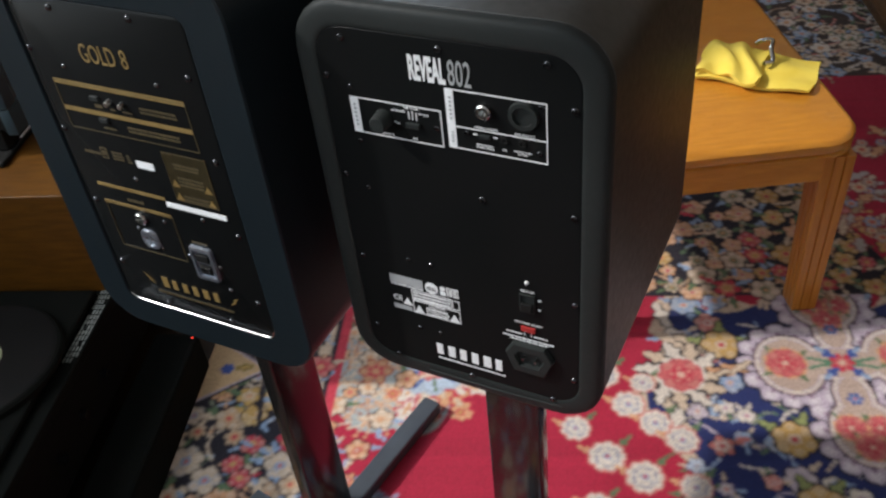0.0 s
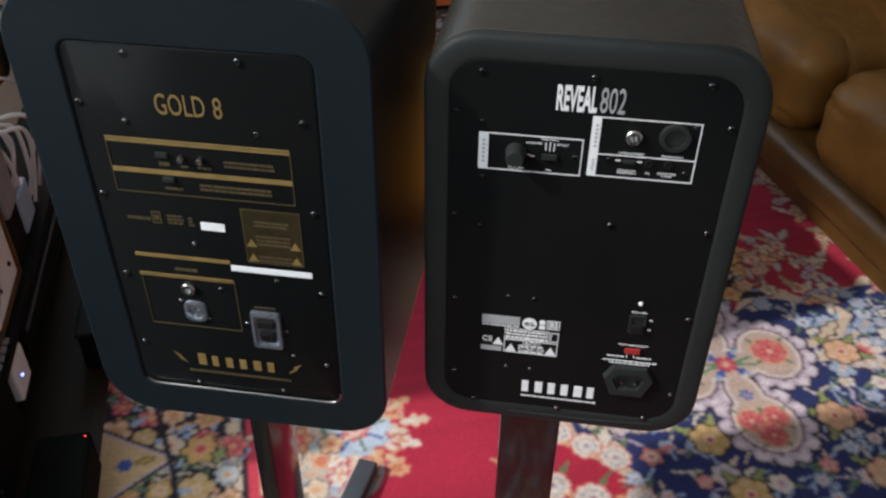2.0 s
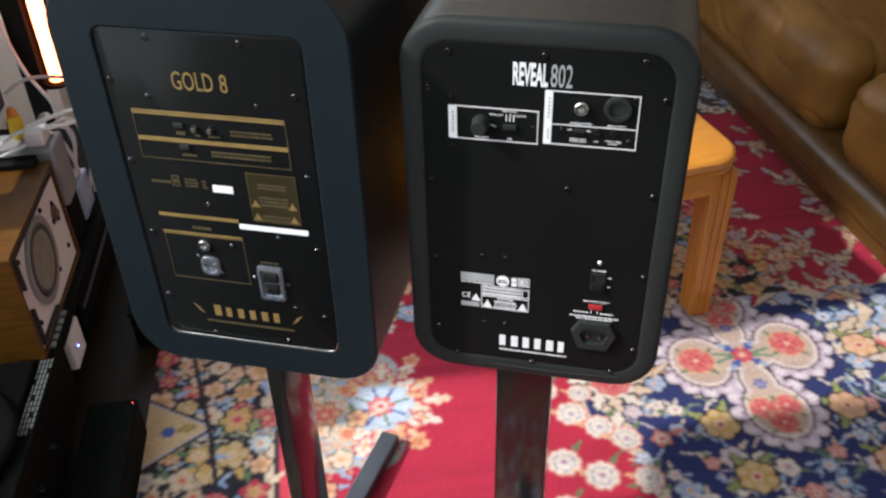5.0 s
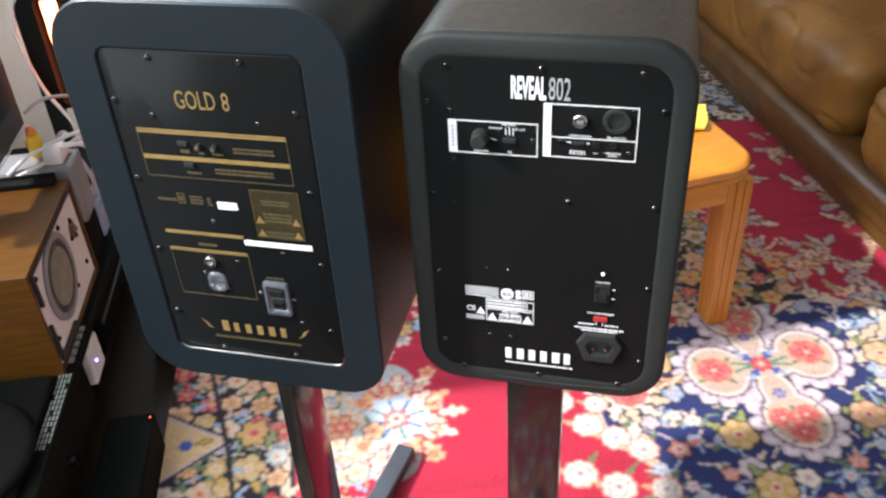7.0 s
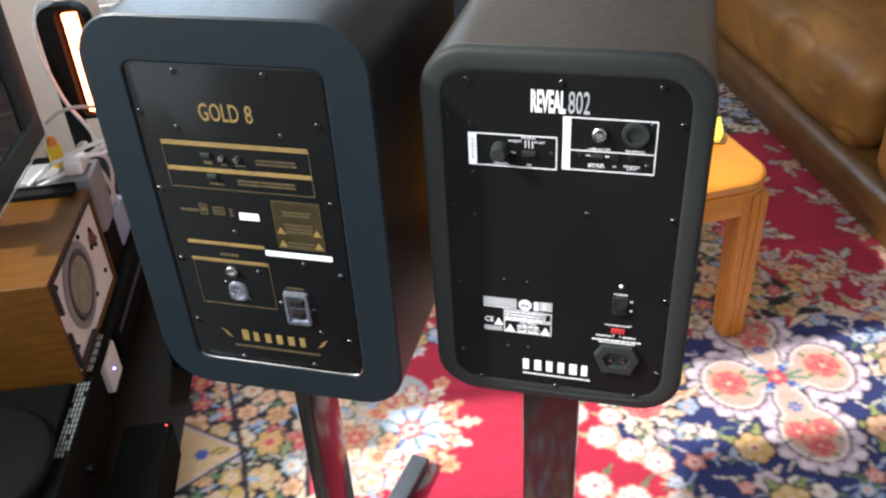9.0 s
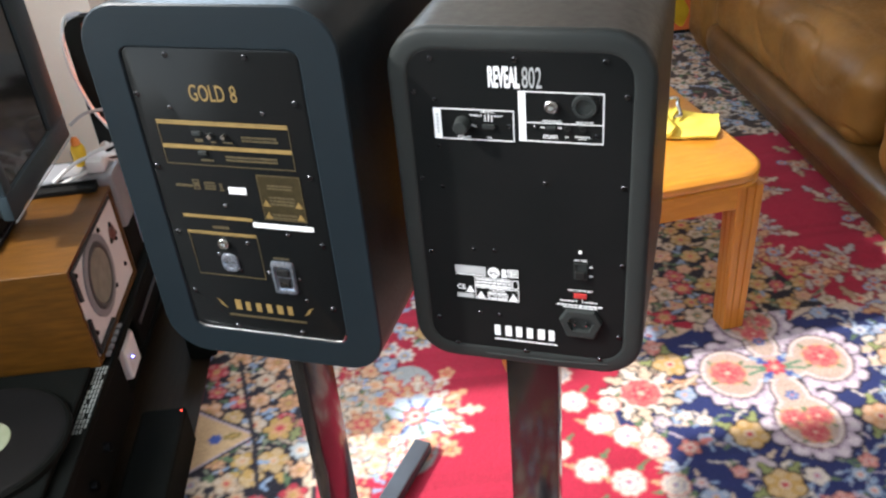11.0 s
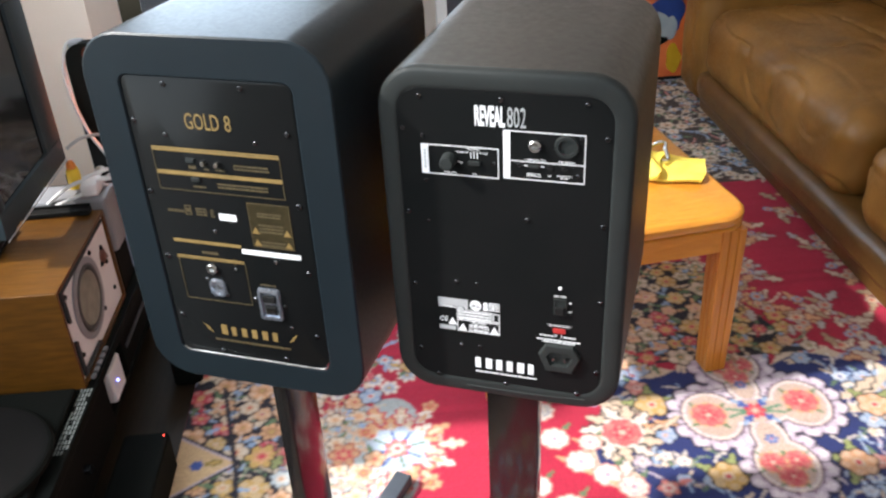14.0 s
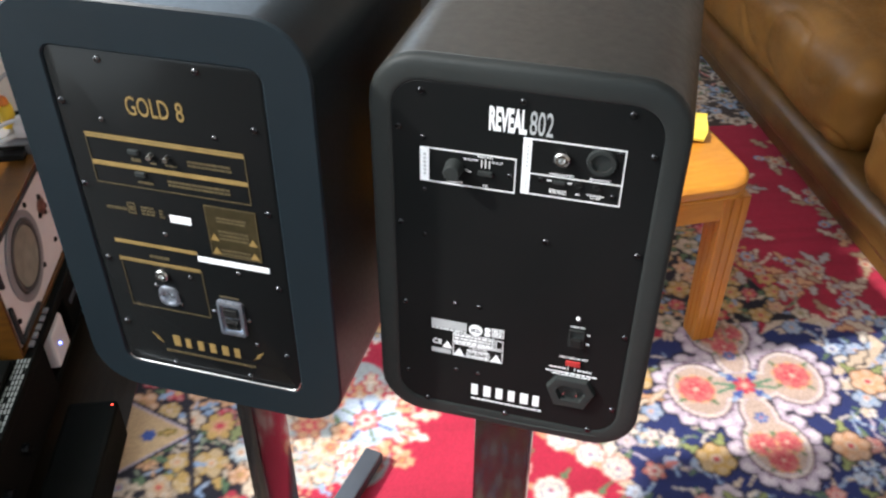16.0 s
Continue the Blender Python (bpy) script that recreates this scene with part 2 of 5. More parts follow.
def tube(points, r, seg=8):
    """A round cable through points, smoothed."""
    pts = [Vector(p) for p in points]
    fine = []
    for i in range(len(pts) - 1):
        p0, p1, p2, p3 = pts[max(i - 1, 0)], pts[i], pts[i + 1], pts[min(i + 2, len(pts) - 1)]
        for k in range(8):
            s = k / 8
            fine.append(0.5 * ((2 * p1) + (p2 - p0) * s + (2 * p0 - 5 * p1 + 4 * p2 - p3) * s * s + (3 * p1 - p0 - 3 * p2 + p3) * s ** 3))
    fine.append(pts[-1])
    bm = bmesh.new()
    rings = []
    for i, p in enumerate(fine):
        d = (fine[min(i + 1, len(fine) - 1)] - fine[max(i - 1, 0)]).normalized()
        a = d.orthogonal().normalized() if not rings else (axis - d * axis.dot(d)).normalized()
        axis = a
        b = d.cross(a)
        rings.append([bm.verts.new(p + r * (math.cos(2 * math.pi * k / seg) * a + math.sin(2 * math.pi * k / seg) * b)) for k in range(seg)])
    for a, b in zip(rings, rings[1:]):
        for i in range(seg):
            j = (i + 1) % seg
            bm.faces.new((a[i], a[j], b[j], b[i]))
    bm.faces.new(rings[0])
    bm.faces.new(rings[-1])
    return bm


def lettering(name, body, x0, x1, z0, z1, y, mat, parent, depth=0.0005, lean=0.0, hollow=False, bold=0.0):
    """Printed words that face -y and fill the box x0..x1, z0..z1."""
    cu = bpy.data.curves.new(name, "FONT")
    cu.body, cu.extrude, cu.size, cu.offset = body, 0.02, 1.0, bold
    cu.resolution_u = 3
    ob = bpy.data.objects.new(name, cu)
    me = bpy.data.meshes.new_from_object(ob)
    bpy.data.objects.remove(ob)
    n = len(me.vertices)
    co = np.empty(n * 3)
    me.vertices.foreach_get("co", co)
    co = co.reshape(-1, 3)
    lo, hi = co.min(0), co.max(0)
    s = (co - lo) / np.maximum(hi - lo, 1e-9)
    out = np.empty_like(co)
    out[:, 0] = x0 + s[:, 0] * (x1 - x0) + lean * s[:, 1] * (z1 - z0)
    out[:, 1] = y - s[:, 2] * depth
    out[:, 2] = z0 + s[:, 1] * (z1 - z0)
    me.vertices.foreach_set("co", out.reshape(-1))
    me.materials.append(mat)
    word = new(name, me)
    word.parent = parent
    return word


def print_bars(name, bars, y, mat, parent, depth=0.0005, label=""):
    """Flat printed bars (x0, x1, z0, z1) that face -y, of one print."""
    bm = bmesh.new()
    for x0, x1, z0, z1 in bars:
        box(x0, x1, y - depth, y, z0, z1, bm=bm)
    return part(name, bm, mat, parent, label)


def rule_frame(x0, x1, z0, z1, w):
    return [(x0, x1, z1 - w, z1), (x0, x1, z0, z0 + w), (x0, x0 + w, z0 + w, z1 - w), (x1 - w, x1, z0 + w, z1 - w)]


def text_rows(x0, x1, z0, z1, rows, seed):
    """Bars that stand for small unreadable print."""
    rng = random.Random(seed)
    out, h = [], (z1 - z0) / rows
    for i in range(rows):
        z, x = z1 - (i + 0.8) * h, x0
        while x < x1 - 0.001:
            w = min(rng.uniform(0.002, 0.006), x1 - x)
            out.append((x, x + w, z, z + h * 0.55))
            x += w + 0.0008
    return out


# ---- the room ----
def room_box(name, a0, a1, b0, b1, z0, z1, mat, label, category):
    ob = part(name, box(a0, a1, b0, b1, z0, z1), mat)
    ob.matrix_basis = ROOM
    return tagged(ob, label, category, kind="structure")


LEFT, RIGHT, NEAR, FAR, TOP = -1.38, 2.35, -2.6, 2.95, 2.55
room_box("floor", LEFT - 0.2, RIGHT + 0.2, NEAR - 0.2, FAR + 0.2, -0.12, -0.008, DARKWOOD, "dark stained wooden floor under the rug", "floor")
room_box("ceiling", LEFT - 0.2, RIGHT + 0.2, NEAR - 0.2, FAR + 0.2, TOP, TOP + 0.15, PAINT, "plain white ceiling", "ceiling")
bm = bmesh.new()
for a0, a1, z0, z1 in ((LEFT - 0.2, -1.30, -0.008, TOP), (-0.30, RIGHT + 0.2, -0.008, TOP), (-1.30, -0.30, -0.008, 0.16), (-1.30, -0.30, 2.12, TOP)):
    box(a0, a1, FAR, FAR + 0.2, z0, z1, bm=bm)
wall = part("wall_far", bm, CREAM)
wall.matrix_basis = ROOM
tagged(wall, "cream plastered wall with a tall window opening", "wall", kind="structure")
win = thing("window_3", "tall white painted window in the far wall", "window", ROOM, kind="structure")
bm = bmesh.new()
for a0, a1, z0, z1 in ((-1.30, -1.26, 0.16, 2.12), (-0.34, -0.30, 0.16, 2.12), (-1.26, -0.34, 0.16, 0.20), (-1.26, -0.34, 2.08, 2.12)):
    box(a0, a1, FAR + 0.03, FAR + 0.08, z0, z1, 0.004, bm=bm)
part("window_frame", bm, PAINT, win)
room_box("wall_right", RIGHT, RIGHT + 0.2, NEAR, FAR, -0.008, TOP, CREAM, "cream plastered wall", "wall")
WIN0, WIN1, SILL, HEAD = -1.35, 0.97, 0.86, 2.44
bm = bmesh.new()
for b0, b1, z0, z1 in ((NEAR, WIN0, -0.008, TOP), (WIN1, FAR, -0.008, TOP), (WIN0, WIN1, -0.008, SILL), (WIN0, WIN1, HEAD, TOP)):
    box(LEFT - 0.2, LEFT, b0, b1, z0, z1, bm=bm)
wall = part("wall_left", bm, CREAM)
wall.matrix_basis = ROOM
tagged(wall, "cream plastered wall with a wide window opening", "wall", kind="structure")
win = thing("window_1", "unseen white painted window in the cream wall", "window", ROOM, kind="structure")
bm = bmesh.new()
for b0, b1, z0, z1 in ((WIN0, WIN0 + 0.05, SILL, HEAD), (WIN1 - 0.05, WIN1, SILL, HEAD), (WIN0 + 0.05, WIN1 - 0.05, SILL, SILL + 0.05), (WIN0 + 0.05, WIN1 - 0.05, HEAD - 0.05, HEAD)):
    box(LEFT - 0.14, LEFT - 0.08, b0, b1, z0, z1, 0.004, bm=bm)
part("window_frame", bm, PAINT, win)
part("window_sill", box(LEFT - 0.08, LEFT + 0.07, WIN0 - 0.04, WIN1 + 0.04, SILL - 0.03, SILL - 0.003, 0.006), PAINT, win)

# Near wall's opening and window are assumed, out of view, to hold the fill.
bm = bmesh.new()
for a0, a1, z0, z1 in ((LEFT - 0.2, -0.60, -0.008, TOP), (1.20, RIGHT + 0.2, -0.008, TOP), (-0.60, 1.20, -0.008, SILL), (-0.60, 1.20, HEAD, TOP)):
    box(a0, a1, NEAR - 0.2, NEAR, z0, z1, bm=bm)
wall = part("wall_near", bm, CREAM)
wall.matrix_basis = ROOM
tagged(wall, "cream plastered wall with an added, unseen window opening", "wall", kind="structure")
win = thing("added_window", "unseen white painted window in the cream wall", "window", ROOM, kind="structure")
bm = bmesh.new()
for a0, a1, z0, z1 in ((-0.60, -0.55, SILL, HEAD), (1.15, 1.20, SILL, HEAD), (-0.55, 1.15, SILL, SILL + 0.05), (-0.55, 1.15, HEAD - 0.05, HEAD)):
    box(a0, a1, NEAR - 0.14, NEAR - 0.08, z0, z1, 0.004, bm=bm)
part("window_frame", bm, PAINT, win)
room_box("wall_pier", LEFT, -0.955, 1.80, 2.12, -0.008, TOP, CREAM, "cream plastered chimney breast", "wall")

# skirting of the far wall
sk = part("baseboard", box(-0.19, RIGHT, FAR - 0.02, FAR, -0.008, 0.09, 0.004), PAINT)
sk.matrix_basis = ROOM
tagged(sk, "white painted skirting board", "baseboard", kind="structure")


# ---- the rug, woven with flowers ----
A0, A1, B0, B1, STEP = -0.60, 1.50, -0.75, 2.62, 0.0033
na, nb = int((A1 - A0) / STEP) + 1, int((B1 - B0) / STEP) + 1
GA, GB = np.meshgrid(A0 + STEP * np.arange(na), B0 + STEP * np.arange(nb), indexing="ij")
C_RED, C_NAVY, C_CREAM, C_WHITE = (0.36, 0.010, 0.038), (0.012, 0.021, 0.105), (0.54, 0.42, 0.31), (0.60, 0.53, 0.46)
C_PINK, C_ROSE, C_SKY, C_LILAC = (0.52, 0.17, 0.15), (0.46, 0.035, 0.06), (0.24, 0.33, 0.48), (0.45, 0.37, 0.44)
C_GREEN, C_GOLD, C_INK, C_BLUE, C_PEACH = (0.10, 0.16, 0.08), (0.47, 0.29, 0.09), (0.012, 0.010, 0.018), (0.04, 0.08, 0.28), (0.56, 0.30, 0.16)
RUG = np.empty((na, nb, 3))
RUG[:] = C_RED
wob = np.random.RandomState(4)


def near_cells(a, b, r):
    i0, i1 = max(int((a - r - A0) / STEP), 0), min(int((a + r - A0) / STEP) + 2, na)
    j0, j1 = max(int((b - r - B0) / STEP), 0), min(int((b + r - B0) / STEP) + 2, nb)
    return slice(i0, i1), slice(j0, j1)


def dye(mask, cells, colour):
    view = RUG[cells]
    view[mask] = colour


def petals(a, b, r, n, colour, depth=0.3, turn=0.0, squash=1.0):
    cells = near_cells(a, b, r * 1.2 / min(squash, 1))
    da, db = GA[cells] - a, (GB[cells] - b) * squash
    ang, d = np.arctan2(db, da) + turn, np.hypot(da, db)
    dye(d < r * (1 - depth + depth * np.abs(np.cos(ang * n / 2))), cells, colour)


def between(c, d, s):
    return tuple(x + (y - x) * s for x, y in zip(c, d))


def flower(a, b, r, n=6, outer=C_CREAM, inner=C_PINK, heart=C_GOLD, edge=C_INK, turn=0.0):
    petals(a, b, r * 1.12, n, edge, 0.36, turn)
    petals(a, b, r, n, outer, 0.40, turn)
    petals(a, b, r * 0.72, n, between(outer, inner, 0.45), 0.45, turn + 3.1416 / n)
    petals(a, b, r * 0.50, n, inner, 0.35, turn + 0.4)
    petals(a, b, r * 0.33, 6, between(inner, heart, 0.6), 0.35, turn + 0.9)
    petals(a, b, r * 0.20, 5, heart, 0.2, turn)


def blossom(a, b, r, outer, inner, heart, turn=0.0, edge=C_INK, n=5):
    """A blossom of n separate round petals, each with a paler tip, outlined in dark wool."""
    spots = [(a + r * 0.60 * math.cos(turn + 6.2832 * k / n), b + r * 0.60 * math.sin(turn + 6.2832 * k / n)) for k in range(n)]
    for x, y in spots:
        petals(x, y, r * 0.53, 4, edge, 0.0)
    for k, (x, y) in enumerate(spots):
        petals(x, y, r * 0.43, 4, outer if k % 3 else between(outer, inner, 0.35), 0.05)
        petals(a + (x - a) * 1.22, b + (y - b) * 1.22, r * 0.24, 4, between(outer, C_WHITE, 0.30), 0.05)
    petals(a, b, r * 0.34, 5, inner, 0.2, turn)
    petals(a, b, r * 0.17, 5, heart, 0.1)


def rose(a, b, r, edge=C_PEACH):
    """A full rose: ruffled outer petals round a curled heart."""
    petals(a, b, r * 1.12, 9, edge, 0.12)
    petals(a, b, r, 9, (0.46, 0.09, 0.10), 0.12, 0.3)
    for k in range(8):
        t = k / 8 * 6.2832
        petals(a + r * 0.70 * math.cos(t), b + r * 0.70 * math.sin(t), r * 0.25, 4, C_PINK if k % 2 else (0.50, 0.11, 0.11), 0.1)
    for k in range(5):
        t = k / 5 * 6.2832 + 0.5
        petals(a + r * 0.36 * math.cos(t), b + r * 0.36 * math.sin(t), r * 0.25, 4, C_ROSE, 0.1)
        petals(a + r * 0.40 * math.cos(t), b + r * 0.40 * math.sin(t), r * 0.13, 4, C_PINK, 0.1)
    petals(a, b, r * 0.20, 5, (0.58, 0.36, 0.28), 0.2)


def tendrils(a0, a1, b0, b1, count, colours, seed, keep=None, size=0.030):
    """Curling leaf scrolls that fill the ground between the flowers."""
    rng = random.Random(seed)
    for _ in range(count):
        a, b, t = rng.uniform(a0, a1), rng.uniform(b0, b1), rng.uniform(0, 6.28)
        if keep and not keep(a, b):
            continue
        bend, c = rng.uniform(-0.5, 0.5), rng.choice(colours)
        for k in range(4):
            leaf(a, b, size * (1.0 - 0.16 * k), size * 0.36, t, c if k % 2 else between(c, C_WHITE, 0.25))
            a, b, t = a + math.cos(t) * size * 0.6, b + math.sin(t) * size * 0.6, t + bend


def leaf(a, b, length, width, angle, colour, edge=None):
    cells = near_cells(a, b, length)
    da, db = GA[cells] - a, GB[cells] - b
    s = (da * math.cos(angle) + db * math.sin(angle)) / length * 2
    q = np.abs(-da * math.sin(angle) + db * math.cos(angle)) / width * 2
    body = np.clip(1 - s * s, 0, 1) * (0.75 + 0.25 * np.cos(s * 9))
    if edge:
        dye((q < body * 1.35 + 0.1) & (np.abs(s) < 1), cells, edge)
    dye((q < body) & (np.abs(s) < 0.97), cells, colour)


def vine(points, width, colour):
    for (a0, b0), (a1, b1) in zip(points, points[1:]):
        n = max(int(math.hypot(a1 - a0, b1 - b0) / (width * 0.7)), 1)
        for k in range(n + 1):
            petals(a0 + (a1 - a0) * k / n, b0 + (b1 - b0) * k / n, width, 4, colour, 0.0)


def sprays(a0, a1, b0, b1, count, kinds, size, seed, keep=None):
    """Flowers, buds and leaves strewn over a stretch of the rug, none on top of another."""
    rng = random.Random(seed)
    placed = []
    for _ in range(count * 12):
        if len(placed) >= count:
            break
        a, b = rng.uniform(a0, a1), rng.uniform(b0, b1)
        r = size * rng.uniform(0.65, 1.15)
        if keep and not keep(a, b):
            continue
        if any(math.hypot(a - x, b - y) < (r + q) * 1.0 for x, y, q in placed):
            continue
        placed.append((a, b, r))
        outer, inner, heart = rng.choice(kinds)
        for _ in range(3):
            t = rng.uniform(0, 6.28)
            leaf(a + math.cos(t) * r * 1.5, b + math.sin(t) * r * 1.5, r * 1.7, r * 0.65, t, rng.choice((C_GREEN, C_SKY, C_CREAM, outer)))
        if rng.random() < 0.7:
            blossom(a, b, r * 1.15, outer, inner, heart, rng.uniform(0, 3), C_INK, rng.choice((5, 5, 6)))
        else:
            flower(a, b, r, rng.choice((5, 6, 7)), outer, inner, heart, C_INK, rng.uniform(0, 3))


MIXED = [(C_CREAM, C_PINK, C_GOLD), (C_PEACH, C_ROSE, C_CREAM), (C_WHITE, C_SKY, C_PINK), (C_GOLD, C_PEACH, C_ROSE), (C_SKY, C_WHITE, C_ROSE), (C_ROSE, C_PINK, C_CREAM)]
WARM = [(C_CREAM, C_PEACH, C_ROSE), (C_PEACH, C_CREAM, C_ROSE), (C_GOLD, C_CREAM, C_PEACH), (C_CREAM, C_SKY, C_PINK), (C_ROSE, C_PEACH, C_GOLD), (C_PEACH, (0.38, 0.20, 0.10), C_GOLD), ((0.46, 0.33, 0.22), C_PEACH, C_ROSE)]
COOL = [(C_SKY, C_WHITE, C_PINK), (C_WHITE, C_SKY, C_GOLD), (C_LILAC, C_WHITE, C_ROSE), (C_SKY, C_LILAC, C_GOLD), ((0.36, 0.44, 0.58), C_WHITE, C_BLUE), (C_WHITE, C_LILAC, C_ROSE), (C_PINK, C_WHITE, C_ROSE)]


def lobes(a, b, parts, grow, colour):
    """A cartouche of rounded lobes; each lobe is (da, db, ra, rb)."""
    cells = near_cells(a, b, 0.42)
    mask = np.zeros(GA[cells].shape, bool)
    for da, db, ra, rb in parts:
        mask |= ((GA[cells] - a - da) / (ra + grow)) ** 2 + ((GB[cells] - b - db) / (rb + grow)) ** 2 < 1
    dye(mask, cells, colour)


def cartouche(a, b, flip=1):
    parts = [(-0.094, -0.004, 0.058, 0.070), (0.102, 0.012, 0.058, 0.070), (0.002, -0.158 * flip, 0.058, 0.070), (0.0, 0.150 * flip, 0.060, 0.060), (0.0, 0.0, 0.075, 0.042), (0.0, 0.08, 0.032, 0.05), (0.0, -0.08, 0.032, 0.05)]
    for da, db, ra, rb in parts[:4]:
        for k in range(13):
            t = k / 13 * 6.283 + 0.2
            petals(a + da + (ra + 0.016) * math.cos(t), b + db + (rb + 0.016) * math.sin(t), 0.0245, 5, C_INK, 0.08)
    for da, db, ra, rb in parts[:4]:
        for k in range(13):
            t = k / 13 * 6.283 + 0.2
            petals(a + da + (ra + 0.016) * math.cos(t), b + db + (rb + 0.016) * math.sin(t), 0.0200, 5, (0.46, 0.38, 0.46), 0.12)
            petals(a + da + (ra + 0.021) * math.cos(t), b + db + (rb + 0.021) * math.sin(t), 0.0110, 4, (0.60, 0.54, 0.58), 0.15)
            petals(a + da + (ra + 0.010) * math.cos(t), b + db + (rb + 0.010) * math.sin(t), 0.0050, 4, (0.30, 0.20, 0.28), 0.1)
    lobes(a, b, parts, 0.007, C_INK)
    lobes(a, b, parts, 0.004, (0.42, 0.30, 0.32))
    lobes(a, b, parts, 0.001, C_WHITE)
    lobes(a, b, parts, -0.004, C_LILAC)
    lobes(a, b, parts, -0.0065, (0.44, 0.33, 0.27))
    tendrils(a - 0.16, a + 0.16, b - 0.24, b + 0.22, 40, (C_PEACH, C_LILAC, C_CREAM), 77, lambda x, y: any(((x - a - da) / (ra - 0.02)) ** 2 + ((y - b - db) / (rb - 0.02)) ** 2 < 1 for da, db, ra, rb in parts[:4]), 0.012)
    for da, db, n in ((-0.100, 0.0, 1), (0.106, 0.018, 1), (0.0, -0.163 * flip, 3), (0.0, 0.140 * flip, 3)):
        for k in range(n):
            t = k * 2.094 + 0.5
            o = 0.0 if n == 1 else 0.027
            r = 0.036 if n == 1 else 0.027
            ca, cb = a + da + o * math.cos(t), b + db + o * math.sin(t)
            for q in range(4):
                leaf(ca + r * 1.1 * math.cos(q * 1.57 + 0.6), cb + r * 1.1 * math.sin(q * 1.57 + 0.6), r * 0.9, r * 0.35, q * 1.57 + 0.6, C_GREEN)
            rose(ca, cb, r)
    for k in range(4):
        t = 0.785 + k * 1.571
        leaf(a + 0.034 * math.cos(t), b + 0.034 * math.sin(t), 0.045, 0.022, t, C_BLUE)
        leaf(a + 0.046 * math.cos(t), b + 0.046 * math.sin(t), 0.022, 0.014, t, C_SKY)
    for q in (-1, 1):
        vine([(a - 0.058, b + q * 0.012), (a - 0.03, b + q * 0.004), (a + 0.03, b + q * 0.004), (a + 0.058, b + q * 0.012)], 0.0036, (0.08, 0.20, 0.12))
    flower(a, b, 0.021, 7, C_ROSE, C_PINK, C_CREAM, C_ROSE)
    for db in (-0.085, 0.085):
        flower(a, b + db, 0.014, 6, C_BLUE, C_SKY, C_ROSE, C_LILAC)


# navy ground with its sprays beyond the red field
edge = 0.36 - 0.10 * np.cos((GB - 0.50) * 5.2) + 0.025 * np.sin(GB * 23)
band = (GA > edge) & (GB < 0.745 + 0.02 * np.sin(GA * 26) + 0.015 * np.sin(GA * 61)) & (GA < 1.18)
RUG[band] = C_NAVY
rim = ((np.abs(GA - edge) < 0.013) & (GB < 0.745)) | (band & (GB > 0.728 + 0.02 * np.sin(GA * 26)))
RUG[rim] = C_CREAM
tendrils(0.34, 1.16, -0.6, 0.735, 520, (C_SKY, C_LILAC, C_WHITE, C_CREAM, C_GREEN, C_SKY), 71, lambda a, b: a > 0.36 - 0.10 * math.cos((b - 0.50) * 5.2), 0.024)
sprays(0.30, 1.18, -0.6, 0.745, 330, COOL, 0.0205, 11, lambda a, b: a > 0.33 - 0.10 * math.cos((b - 0.50) * 5.2) and math.hypot((a - 0.608) / 0.20, (b - 0.56) / 0.27) > 1)
for s in (-1, 1):
    for q in (-1, 1):
        vine([(0.608 + s * 0.20, 0.574 + q * 0.02), (0.608 + s * 0.27, 0.574 + q * 0.035), (0.608 + s * 0.33, 0.574 + q * 0.085), (0.608 + s * 0.30, 0.574 + q * 0.15)], 0.010, C_CREAM)
        leaf(0.608 + s * 0.26, 0.574 + q * 0.05, 0.09, 0.030, s * q * 0.6, C_CREAM, C_INK)
        leaf(0.608 + s * 0.31, 0.574 + q * 0.13, 0.08, 0.028, s * q * 1.3, C_WHITE, C_INK)
    flower(0.608 + s * 0.292, 0.55, 0.046, 8, C_WHITE, C_PINK, C_ROSE, C_LILAC)
for a, b, t in ((0.486, 0.399, 0.6), (0.747, 0.404, 2.2), (0.40, 0.62, 1.0), (0.86, 0.56, 0.2), (0.50, 0.27, 1.5), (0.76, 0.26, 0.4)):
    for q in (-0.7, 0.5, 1.9):
        leaf(a + 0.04 * math.cos(t + q), b + 0.04 * math.sin(t + q), 0.055, 0.022, t + q, (0.24, 0.27, 0.10), C_INK)
    blossom(a, b, 0.036, C_GOLD if a < 0.6 else C_PEACH, C_CREAM, C_ROSE, t, C_INK, 6)
cartouche(0.608, 0.574)
cartouche(0.608, -0.28)
for k in range(11):
    t = k / 11 * 6.283
    leaf(0.316 + 0.058 * math.cos(t), 0.545 + 0.058 * math.sin(t), 0.060, 0.030, t + 0.35, C_WHITE if k % 2 else C_CREAM, C_INK)
rose(0.316, 0.545, 0.042, C_WHITE)
for k in range(4):
    leaf(0.385 + 0.014 * k, 0.553 + 0.004 * k, 0.055, 0.018, 0.15 + (0.5 if k % 2 else -0.5), C_CREAM if k % 2 else C_PEACH, C_INK)
